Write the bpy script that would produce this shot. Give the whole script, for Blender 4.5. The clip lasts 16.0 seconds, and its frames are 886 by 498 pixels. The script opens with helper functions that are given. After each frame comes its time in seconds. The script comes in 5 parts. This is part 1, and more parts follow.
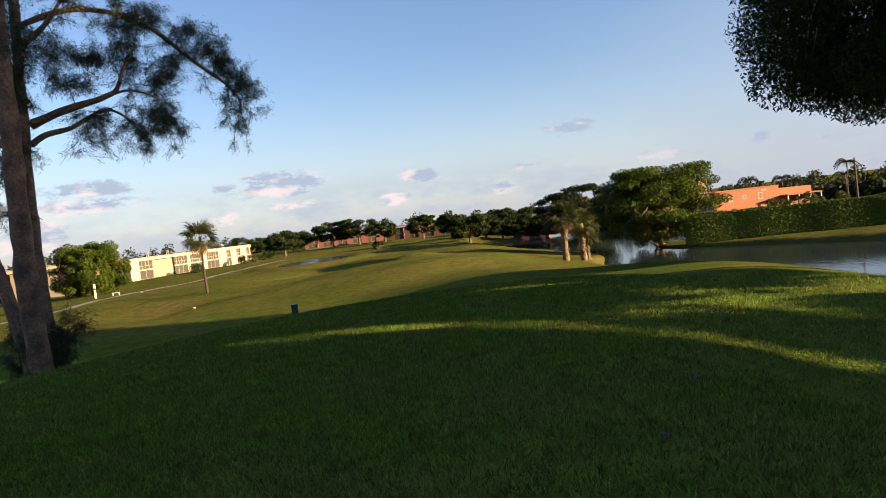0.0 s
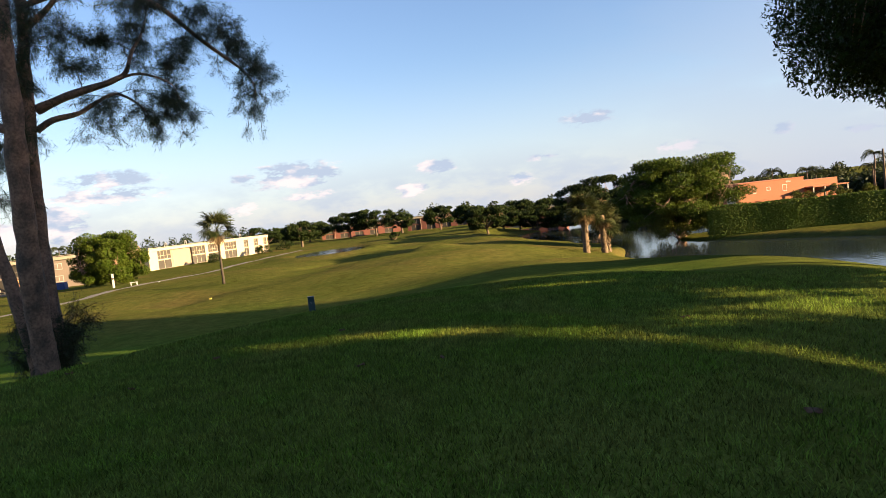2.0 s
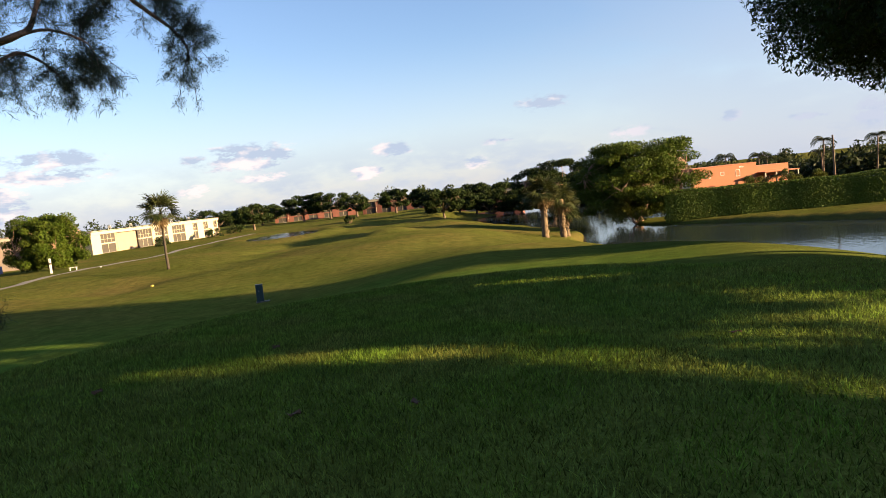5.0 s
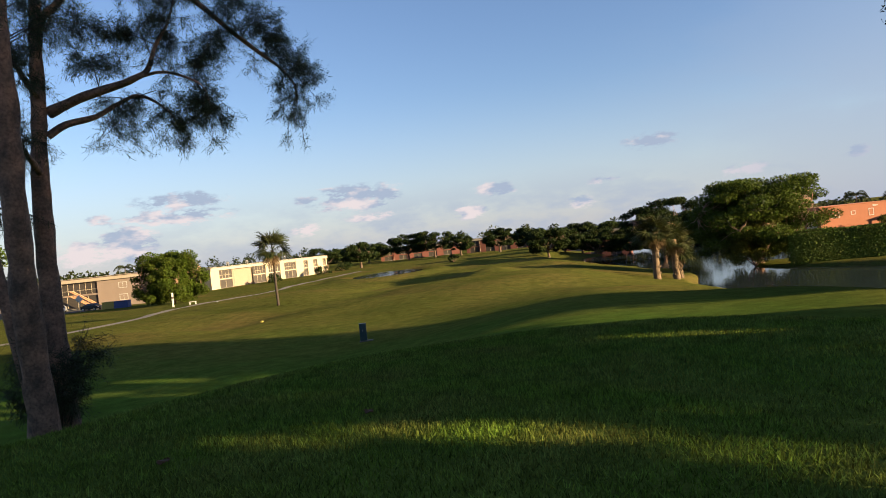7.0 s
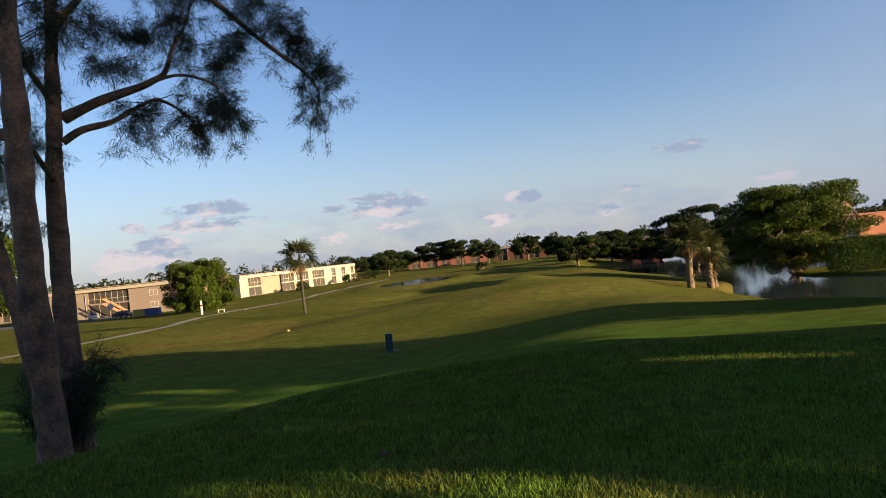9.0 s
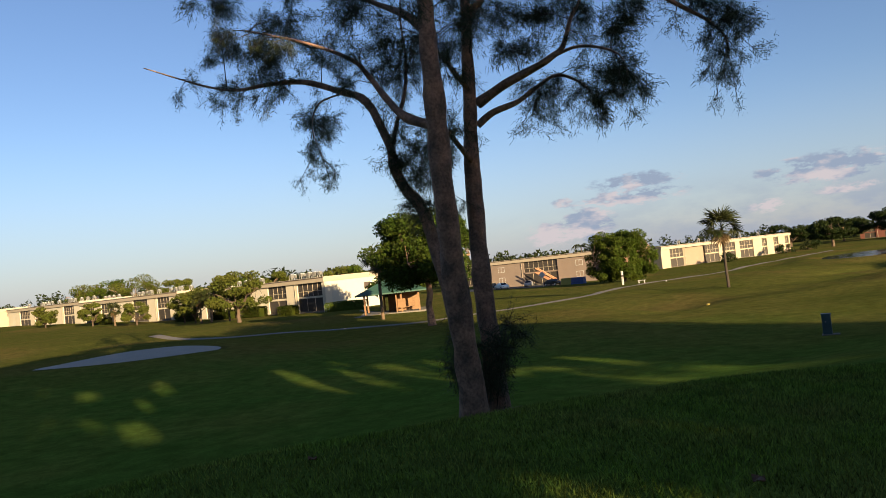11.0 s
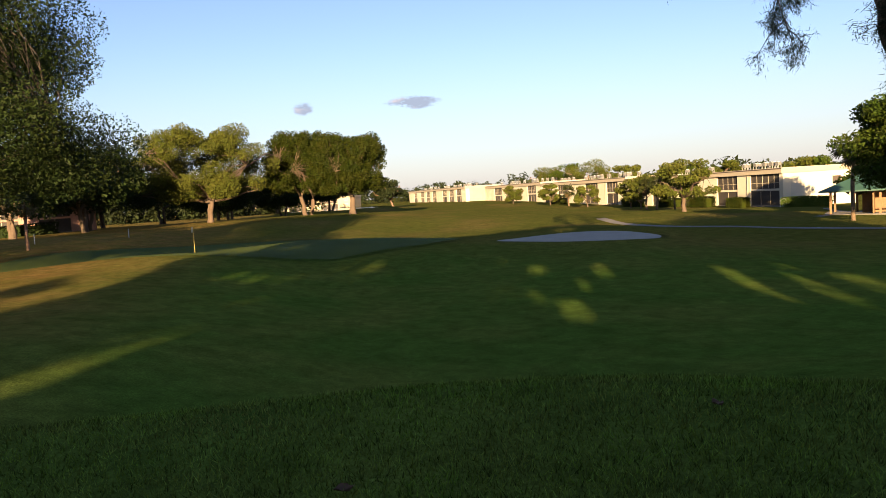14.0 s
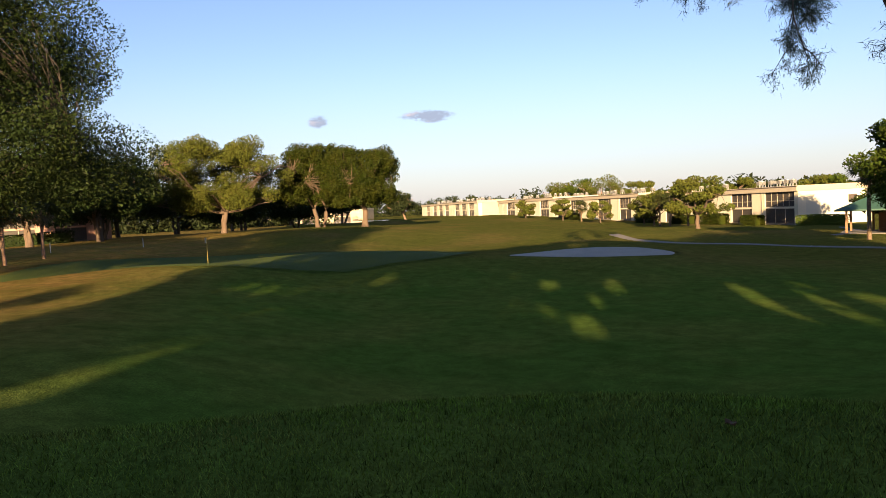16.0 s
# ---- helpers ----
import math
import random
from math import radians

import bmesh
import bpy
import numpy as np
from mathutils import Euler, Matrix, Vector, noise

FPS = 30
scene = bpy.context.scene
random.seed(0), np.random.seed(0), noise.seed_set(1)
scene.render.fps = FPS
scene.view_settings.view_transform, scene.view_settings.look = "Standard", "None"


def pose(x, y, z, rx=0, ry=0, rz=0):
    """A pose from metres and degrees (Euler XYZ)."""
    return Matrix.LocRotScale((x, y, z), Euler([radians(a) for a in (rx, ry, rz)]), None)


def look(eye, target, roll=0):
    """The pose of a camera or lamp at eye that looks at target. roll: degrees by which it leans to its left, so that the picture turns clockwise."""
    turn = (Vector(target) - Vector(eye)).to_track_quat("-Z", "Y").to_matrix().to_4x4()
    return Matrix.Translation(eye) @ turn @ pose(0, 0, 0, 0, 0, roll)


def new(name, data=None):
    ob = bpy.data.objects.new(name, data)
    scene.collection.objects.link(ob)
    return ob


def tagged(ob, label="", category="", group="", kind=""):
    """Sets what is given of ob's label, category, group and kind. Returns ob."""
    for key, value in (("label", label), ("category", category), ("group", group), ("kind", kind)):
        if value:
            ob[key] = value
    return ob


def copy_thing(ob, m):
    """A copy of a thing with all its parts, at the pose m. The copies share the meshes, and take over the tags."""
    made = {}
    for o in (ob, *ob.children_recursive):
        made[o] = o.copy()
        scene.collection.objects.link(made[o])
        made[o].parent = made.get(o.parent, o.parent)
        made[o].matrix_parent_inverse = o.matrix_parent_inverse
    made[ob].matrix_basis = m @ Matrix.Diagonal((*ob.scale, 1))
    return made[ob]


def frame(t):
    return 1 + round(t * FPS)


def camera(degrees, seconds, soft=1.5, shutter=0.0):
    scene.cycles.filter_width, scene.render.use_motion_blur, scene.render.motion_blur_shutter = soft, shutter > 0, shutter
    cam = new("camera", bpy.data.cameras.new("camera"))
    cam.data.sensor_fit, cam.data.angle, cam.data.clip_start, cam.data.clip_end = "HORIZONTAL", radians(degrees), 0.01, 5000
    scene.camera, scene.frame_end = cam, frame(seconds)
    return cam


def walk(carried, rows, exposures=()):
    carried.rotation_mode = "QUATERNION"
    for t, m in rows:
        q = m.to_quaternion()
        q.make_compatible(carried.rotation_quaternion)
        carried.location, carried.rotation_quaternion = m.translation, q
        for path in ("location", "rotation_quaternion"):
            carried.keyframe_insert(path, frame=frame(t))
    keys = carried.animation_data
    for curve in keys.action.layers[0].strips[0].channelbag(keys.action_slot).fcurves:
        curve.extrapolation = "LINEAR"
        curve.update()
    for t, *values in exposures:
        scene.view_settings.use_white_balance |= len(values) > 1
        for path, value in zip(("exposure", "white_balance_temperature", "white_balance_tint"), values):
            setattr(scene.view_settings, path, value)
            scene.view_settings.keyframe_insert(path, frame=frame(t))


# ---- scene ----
EXPO = ((0.0, 2.43, 6400, 10), (0.5, 2.40, 6400, 10), (1.0, 2.68, 6450, 10), (1.5, 2.63, 6450, 10), (2.5, 2.64, 6450, 10), (3.2, 2.64, 6450, 10), (5.3, 2.63, 6450, 10), (6.0, 2.54, 6500, 10), (6.5, 2.42, 6450, 10), (7.0, 2.24, 6250, 10), (8.2, 2.06, 6000, 10),
        (10.5, 2.15, 6400, 11), (11.0, 1.90, 6100, 10), (11.5, 2.06, 6250, 10), (12.0, 1.93, 6300, 9), (12.5, 1.90, 6450, 9), (13.5, 2.13, 6600, 11), (14.5, 2.45, 6550, 17), (16.0, 2.32, 6500, 16))
cam = camera(64.79, 16.0, soft=0.72, shutter=0.05)
walk(cam, [
    (0, pose(0.000, 0.000, 3.990, 87.57, 6.83, -0.00)),
    (0.5, pose(-0.155, 0.193, 3.968, 86.71, 6.82, 8.38)),
    (1, pose(-0.308, 0.609, 4.026, 83.78, 6.32, 0.61)),
    (1.5, pose(-0.280, 0.883, 3.993, 85.65, 8.35, 0.53)),
    (2, pose(-0.210, 1.128, 4.016, 86.99, 6.59, 1.37)),
    (2.5, pose(-0.216, 1.399, 4.018, 87.73, 5.29, -2.84)),
    (3, pose(-0.240, 1.713, 4.032, 86.13, 4.62, -3.63)),
    (3.2, pose(-0.241, 1.859, 4.021, 84.61, 4.14, -1.78)),
    (5.3, pose(-0.403, 3.544, 3.986, 85.28, 6.75, -2.00)),
    (5.5, pose(-0.406, 3.622, 3.991, 85.32, 6.01, 0.64)),
    (6, pose(-0.468, 3.914, 4.006, 88.00, 4.68, -0.64)),
    (6.5, pose(-0.548, 4.185, 4.050, 88.76, 4.28, -0.74)),
    (7, pose(-0.521, 4.545, 4.004, 89.35, 6.05, 6.23)),
    (7.5, pose(-0.530, 4.797, 4.013, 90.04, 4.62, 11.10)),
    (8, pose(-0.640, 5.096, 4.044, 90.66, 3.22, 6.62)),
    (8.2, pose(-0.675, 5.183, 4.052, 91.07, 4.67, 6.30)),
    (10.3, pose(-0.553, 6.105, 4.004, 87.97, 7.12, 24.16)),
    (10.5, pose(-0.552, 6.223, 4.014, 89.08, 7.23, 30.17)),
    (11, pose(-0.480, 6.422, 3.992, 91.58, 6.24, 42.43)),
    (11.5, pose(-0.562, 6.668, 3.972, 87.69, 5.41, 45.48)),
    (12, pose(-0.767, 6.936, 4.017, 89.56, 5.07, 56.25)),
    (12.5, pose(-0.997, 7.149, 4.058, 88.58, 3.54, 68.41)),
    (13, pose(-1.102, 7.329, 4.039, 87.74, 2.47, 76.97)),
    (13.5, pose(-1.249, 7.322, 4.038, 86.35, 2.55, 76.28)),
    (14, pose(-1.244, 7.260, 4.047, 85.49, 3.60, 78.09)),
    (14.5, pose(-1.273, 7.273, 4.053, 84.71, 2.61, 80.00)),
    (15, pose(-1.289, 7.260, 4.052, 85.17, 2.31, 82.06)),
    (15.5, pose(-1.259, 7.267, 4.053, 86.75, 2.74, 80.77)),
    (16, pose(-1.249, 7.263, 4.052, 86.67, 2.90, 79.12)),
], exposures=EXPO)

# ---- sky and sun ----
SUN_AZ, SUN_EL = radians(107.0), radians(11.0)  # azimuth from +y towards +x
sun_way = Vector((math.sin(SUN_AZ) * math.cos(SUN_EL), math.cos(SUN_AZ) * math.cos(SUN_EL), math.sin(SUN_EL)))
sun = new("sun", bpy.data.lights.new("sun", "SUN"))
sun.data.energy, sun.data.angle, sun.data.color = 5.0, radians(0.6), (1.0, 0.72, 0.38)
sun.matrix_world = look((0, 0, 40), Vector((0, 0, 40)) - sun_way)

world = bpy.data.worlds.new("sky")
scene.world = world
world.use_nodes = True


def sky_nodes():
    nt = world.node_tree
    nt.nodes.clear()
    N = lambda kind: nt.nodes.new(kind)

    def math_(op, a, b=None, clamp=False):
        n = N("ShaderNodeMath")
        n.operation, n.use_clamp = op, clamp
        for i, v in enumerate((a, b)):
            if v is None:
                continue
            if hasattr(v, "links"):
                nt.links.new(v, n.inputs[i])
            else:
                n.inputs[i].default_value = v
        return n.outputs[0]

    sky = N("ShaderNodeTexSky")
    sky.sky_type, sky.sun_disc = "NISHITA", False
    sky.sun_elevation, sky.sun_rotation = SUN_EL, SUN_AZ
    sky.air_density, sky.dust_density, sky.ozone_density = 1.0, 0.6, 1.5
    co = N("ShaderNodeTexCoord")
    sep = N("ShaderNodeSeparateXYZ")
    nt.links.new(co.outputs["Generated"], sep.inputs[0])
    x, y, z = sep.outputs
    flat = N("ShaderNodeCombineXYZ")
    nt.links.new(x, flat.inputs[0]), nt.links.new(y, flat.inputs[1])
    nt.links.new(math_("MULTIPLY", z, 2.6), flat.inputs[2])

    def noise_(scale, detail, rough=0.55):
        n = N("ShaderNodeTexNoise")
        n.inputs["Scale"].default_value, n.inputs["Detail"].default_value, n.inputs["Roughness"].default_value = scale, detail, rough
        nt.links.new(flat.outputs[0], n.inputs["Vector"])
        return n.outputs[0]

    def step(v, a, b):
        n = N("ShaderNodeMapRange")
        n.interpolation_type = "SMOOTHSTEP"
        nt.links.new(v, n.inputs[0])
        n.inputs[1].default_value, n.inputs[2].default_value = a, b
        return n.outputs[0]

    rag = noise_(42.0, 7.0, 0.68)
    # single clouds: azimuth from ahead to the left, elevation, half width, half height (degrees), density
    total = None
    for az, el, w, h, k in CLOUDS:
        a, e = radians(az), radians(el)
        dx = math_("SUBTRACT", math_("MULTIPLY", x, math.cos(a)), math_("MULTIPLY", y, -math.sin(a)))
        along = math_("ADD", math_("MULTIPLY", x, -math.sin(a)), math_("MULTIPLY", y, math.cos(a)))
        dz = math_("SUBTRACT", z, math.sin(e))
        q = math_("ADD", math_("POWER", math_("DIVIDE", dx, math.sin(radians(w))), 2.0), math_("POWER", math_("DIVIDE", dz, math.sin(radians(h))), 2.0))
        v = math_("MULTIPLY", math_("MULTIPLY", math_("POWER", 2.718, math_("MULTIPLY", q, -1.0)), k), math_("GREATER_THAN", along, 0.2))
        total = v if total is None else math_("MAXIMUM", total, v)
    single = step(math_("MULTIPLY", total, math_("ADD", math_("MULTIPLY", rag, 3.8), -0.95)), 0.36, 0.95)
    # low banks over the land and thin veils higher up
    low = math_("MULTIPLY", step(z, 0.10, 0.02), step(math_("MULTIPLY", x, -1.0), 0.75, 0.2))
    bank = math_("MULTIPLY", step(noise_(9.0, 6.0, 0.6), 0.36, 0.62), math_("MULTIPLY", low, 0.85))
    right = math_("MULTIPLY", step(x, 0.05, 0.55), math_("MULTIPLY", step(z, 0.40, 0.14), step(y, 0.1, 0.5)))
    veil = math_("MULTIPLY", step(noise_(3.6, 5.0, 0.55), 0.30, 0.60), math_("MULTIPLY", right, 0.75))
    thin = math_("MULTIPLY", math_("MAXIMUM", bank, veil), 0.8)
    tone = N("ShaderNodeMix")
    tone.data_type = "RGBA"
    nt.links.new(math_("MULTIPLY", step(math_("ADD", noise_(19.0, 4.0), math_("MULTIPLY", z, -2.0)), 0.28, 0.46), math_("SUBTRACT", 1.0, math_("MULTIPLY", right, 0.85))), tone.inputs["Factor"])
    tone.inputs["A"].default_value = (*CLOUD_SHADE, 1)
    tone.inputs["B"].default_value = (*CLOUD_LIT, 1)
    # pale haze towards the horizon
    haze = N("ShaderNodeMix")
    haze.data_type = "RGBA"
    nt.links.new(math_("MULTIPLY", step(z, 0.22, -0.02), 0.62), haze.inputs["Factor"])
    bright = N("ShaderNodeMix")
    bright.data_type, bright.blend_type = "RGBA", "MULTIPLY"
    bright.inputs["Factor"].default_value = 1.0
    nt.links.new(sky.outputs[0], bright.inputs["A"])
    bright.inputs["B"].default_value = (*SKY_GAIN, 1)
    nt.links.new(bright.outputs["Result"], haze.inputs["A"])
    haze.inputs["B"].default_value = (*HAZE, 1)
    mix = N("ShaderNodeMix")
    mix.data_type = "RGBA"
    nt.links.new(math_("MULTIPLY", single, 0.9), mix.inputs["Factor"])
    grey = N("ShaderNodeMix")
    grey.data_type = "RGBA"
    nt.links.new(thin, grey.inputs["Factor"])
    nt.links.new(haze.outputs["Result"], grey.inputs["A"])
    grey.inputs["B"].default_value = (*CLOUD_SHADE, 1)
    nt.links.new(grey.outputs["Result"], mix.inputs["A"])
    nt.links.new(tone.outputs["Result"], mix.inputs["B"])
    bg = N("ShaderNodeBackground")
    bg.inputs["Strength"].default_value = SKY_STRENGTH
    nt.links.new(mix.outputs["Result"], bg.inputs["Color"])
    out = N("ShaderNodeOutputWorld")
    nt.links.new(bg.outputs[0], out.inputs[0])


SKY_STRENGTH = 0.05
SKY_GAIN = (0.72, 0.74, 0.89)
CLOUD_LIT, CLOUD_SHADE, HAZE = (3.75, 3.2, 3.1), (1.75, 2.02, 2.55), (2.6, 2.7, 3.12)
CLOUDS = (
    (26.5, 5.2, 3.7, 0.7, 1.25), (27.0, 4.0, 4.6, 0.7, 1.3), (32.2, 4.2, 1.0, 0.5, 1.1), (30.3, 2.3, 2.2, 1.5, 1.5), (33.0, 1.8, 2.4, 1.1, 1.3), (12.9, 4.2, 3.9, 1.2, 1.45),
    (16.7, 4.4, 1.9, 0.4, 1.0), (16.9, 2.0, 1.7, 0.6, 1.1), (11.8, 2.6, 2.9, 0.5, 0.9), (1.5, 3.8, 1.9, 0.7, 1.2), (3.8, 2.1, 1.6, 0.6, 1.4),
    (-11.1, 6.1, 2.3, 0.7, 1.25), (-7.0, 3.5, 1.7, 0.4, 0.9), (-5.2, 2.0, 1.3, 0.6, 1.1), (-17.5, 3.0, 1.9, 0.6, 1.1), (-25.0, 3.2, 1.1, 0.5, 1.3),
    (-30.0, 2.5, 1.7, 0.4, 1.1), (-34.0, 2.2, 1.2, 1.1, 1.5), (80.1, 7.5, 2.1, 0.5, 1.35), (88.9, 7.4, 0.8, 0.5, 1.25),
)
sky_nodes()



def sstep(a, b, x):
    t = np.clip((x - a) / (b - a), 0.0, 1.0)
    return t * t * (3.0 - 2.0 * t)


def capsule(x, y, x0, y0, x1, y1, h0, h1, r, fall):
    """A long rounded bank from one end to the other."""
    t = np.clip(((x - x0) * (x1 - x0) + (y - y0) * (y1 - y0)) / ((x1 - x0) ** 2 + (y1 - y0) ** 2), 0, 1)
    d = np.hypot(x - x0 - t * (x1 - x0), y - y0 - t * (y1 - y0))
    return (h0 + (h1 - h0) * t) * (1 - sstep(r, r + fall, d))


def hill(x, y, cx, cy, sx, sy, h):
    return h * np.exp(-((x - cx) / sx) ** 2 - ((y - cy) / sy) ** 2)


LAKE_Z = -4.6


def lake_side(x, y):
    """Metres from the shore of the lake, negative on the water."""
    near = 22.5 + 1.6 * np.sin(y * 0.07) - x - 3.0 * np.exp(-((y - 88.0) / 16.0) ** 2) - 16.0 * sstep(135, 195, y)
    far = np.maximum((y - 91.0) * 0.55 + (x - 46.0) * 0.83, -60.0)
    inlet = np.maximum(x - (36.0 + 2.5 * np.sin(y * 0.11) - 9.0 * sstep(138, 156, y)), y - 198.0)
    w = sstep(100, 122, y)
    return np.maximum(near, far * (1 - w) + inlet * w)


def ground_z(x, y):
    x, y = np.asarray(x, float), np.asarray(y, float)
    z = -1.2 - 2.4 * sstep(3, 24, x) * sstep(30, 62, y) - 2.2 * sstep(10, 34, x) * sstep(62, 30, y) - 1.4 * sstep(60, 160, y) + 2.7 * sstep(-55, -140, x) * sstep(75, 5, y)
    z = z - 1.3 * sstep(-140, -225, x) * sstep(75, 5, y)
    z = z + 1.9 * sstep(-115, -260, x) * sstep(170, 100, y) * sstep(5, 75, y)
    tee = np.maximum(capsule(x, y, -2.9, -16.0, -2.7, 7.4, 3.56, 3.60, 4.1, 8.4), capsule(x, y, -2.7, 7.4, 0.0, 12.0, 3.60, 3.5, 3.9, 9.0))
    ridge = capsule(x, y, 2.6, 12.0, 8.6, 46.0, 3.42, 1.12, 3.4, 15.0)
    bank = capsule(x, y, -12.0, -7.0, -44.0, -6.0, 2.5, 1.5, 4.0, 14.0)
    k = 7.0
    z = z + np.log(np.exp(k * tee) + np.exp(k * ridge) + np.exp(k * bank) - 2) / k
    z = z + hill(x, y, -11.0, 19.5, 5.0, 6.0, 1.15) + hill(x, y, -58, 9, 14, 17, 1.9) + hill(x, y, -59, 33.5, 12, 8, 1.3)
    z = z + hill(x, y, -80, -28, 32, 20, 2.2) + hill(x, y, -90, 52, 24, 18, 0.6) + hill(x, y, -4, 76, 11, 15, 1.4) + hill(x, y, -36, 84, 12, 7, 0.35)
    z = z - hill(x, y, -19, 116, 7.5, 9.5, 3.5) - hill(x, y, -31, 66, 5, 3.5, 0.5) + hill(x, y, -6, 115, 5, 10, 1.3) + hill(x, y, -14, 184, 13, 7, 0.9) + hill(x, y, 6, 205, 20, 14, 0.8)
    z = z + 0.10 * np.sin(x * 0.21 + 1.3) * np.sin(y * 0.17) + 0.05 * np.sin(x * 0.5) * np.sin(y * 0.43 + 0.7)
    z = z + sstep(48, 75, y) * sstep(-52, -34, x) * sstep(16, 4, x) * 0.16 * (np.sin(x * 0.29 + y * 0.19) * np.sin(y * 0.37 - x * 0.11) + 0.6 * np.sin(x * 0.13 - y * 0.55 + 2.0))
    z = z - hill(x, y, -26.2, 62.5, 2.2, 5.0, 0.45)
    s = lake_side(x, y)
    z = np.minimum(z, LAKE_Z + 0.25 + np.maximum(s, 0) * 0.62) * (s > 0) + np.minimum(z, LAKE_Z + 0.25 + s * 0.5) * (s <= 0)
    for cx, cy, rx, ry, pz in PONDS:
        d = (np.hypot((x - cx) / rx, (y - cy) / ry) - 1) * min(rx, ry)
        z = z + (pz + 0.2 + np.clip(d, -3, 6) * 0.18 - z) * (1 - sstep(-1, 7, d))
    return np.maximum(z, -7.5)


PONDS = ((-32.0, 168.0, 9.0, 19.0, -2.3), (-222.0, 19.0, 30.0, 15.0, 1.3))


# ---- materials ----
def material(name, base, rough=0.7, metal=0.0, vary=0.25, scale=3.0, fine=40.0, bump=0.15, second=None, island=0.0, translucent=0.0, spec=0.4, per_object=0.0, coords="Object"):
    """A surface with grain at two scales; second: the colour of its stains."""
    mat = bpy.data.materials.new(name)
    mat.use_nodes = True
    nt = mat.node_tree
    bsdf = nt.nodes["Principled BSDF"]
    N, L = nt.nodes.new, nt.links.new
    co = N("ShaderNodeTexCoord").outputs[coords]

    def noise_(s, detail=5.0):
        n = N("ShaderNodeTexNoise")
        n.inputs["Scale"].default_value, n.inputs["Detail"].default_value = s, detail
        L(co, n.inputs["Vector"])
        return n.outputs[0]

    coarse, grain = noise_(scale), noise_(fine, 3.0)
    mix = N("ShaderNodeMix")
    mix.data_type = "RGBA"
    mix.inputs["A"].default_value = (*base, 1)
    mix.inputs["B"].default_value = (*(second or [c * (1 - vary) for c in base]), 1)
    ramp = N("ShaderNodeMapRange")
    L(coarse, ramp.inputs[0])
    ramp.inputs[1].default_value, ramp.inputs[2].default_value = 0.38, 0.68
    L(ramp.outputs[0], mix.inputs["Factor"])
    hsv = N("ShaderNodeHueSaturation")
    L(mix.outputs["Result"], hsv.inputs["Color"])
    val = N("ShaderNodeMapRange")
    L(grain, val.inputs[0])
    val.inputs[1].default_value, val.inputs[2].default_value = 0.3, 0.7
    val.inputs[3].default_value, val.inputs[4].default_value = 1 - vary, 1 + vary
    value = val.outputs[0]
    if island or per_object:
        rnd = N("ShaderNodeNewGeometry").outputs["Random Per Island"] if island else N("ShaderNodeObjectInfo").outputs["Random"]
        r = N("ShaderNodeMapRange")
        L(rnd, r.inputs[0])
        k = island or per_object
        r.inputs[3].default_value, r.inputs[4].default_value = 1 - k, 1 + k
        m = N("ShaderNodeMath")
        m.operation = "MULTIPLY"
        L(value, m.inputs[0]), L(r.outputs[0], m.inputs[1])
        value = m.outputs[0]
        h = N("ShaderNodeMapRange")
        L(rnd, h.inputs[0])
        h.inputs[3].default_value, h.inputs[4].default_value = 0.485, 0.51
        L(h.outputs[0], hsv.inputs["Hue"])
    L(value, hsv.inputs["Value"])
    L(hsv.outputs[0], bsdf.inputs["Base Color"])
    bsdf.inputs["Roughness"].default_value, bsdf.inputs["Metallic"].default_value = rough, metal
    bsdf.inputs["Specular IOR Level"].default_value = spec
    if bump:
        b = N("ShaderNodeBump")
        b.inputs["Strength"].default_value, b.inputs["Distance"].default_value = bump, 0.02
        L(grain, b.inputs["Height"])
        L(b.outputs[0], bsdf.inputs["Normal"])
    if translucent:
        tr = N("ShaderNodeBsdfTranslucent")
        L(hsv.outputs[0], tr.inputs["Color"])
        sh = N("ShaderNodeMixShader")
        sh.inputs[0].default_value = translucent
        L(bsdf.outputs[0], sh.inputs[1]), L(tr.outputs[0], sh.inputs[2])
        L(sh.outputs[0], nt.nodes["Material Output"].inputs[0])
    return mat


def leaf(name, base, second, island=0.24):
    return material(name, base, rough=0.55, vary=0.2, scale=0.5, fine=9.0, bump=0, second=second, island=island, translucent=0.2, spec=0.06)


def water_material():
    mat = bpy.data.materials.new("pond water")
    mat.use_nodes = True
    nt = mat.node_tree
    b = nt.nodes["Principled BSDF"]
    b.inputs["Base Color"].default_value = (0.018, 0.026, 0.03, 1)
    b.inputs["Roughness"].default_value = 0.07
    b.inputs["IOR"].default_value = 1.33
    co = nt.nodes.new("ShaderNodeTexCoord").outputs["Object"]
    w = nt.nodes.new("ShaderNodeTexNoise")
    w.inputs["Scale"].default_value, w.inputs["Detail"].default_value = 1.1, 4.0
    nt.links.new(co, w.inputs["Vector"])
    bu = nt.nodes.new("ShaderNodeBump")
    bu.inputs["Strength"].default_value, bu.inputs["Distance"].default_value = 0.05, 0.3
    nt.links.new(w.outputs[0], bu.inputs["Height"])
    nt.links.new(bu.outputs[0], b.inputs["Normal"])
    return mat


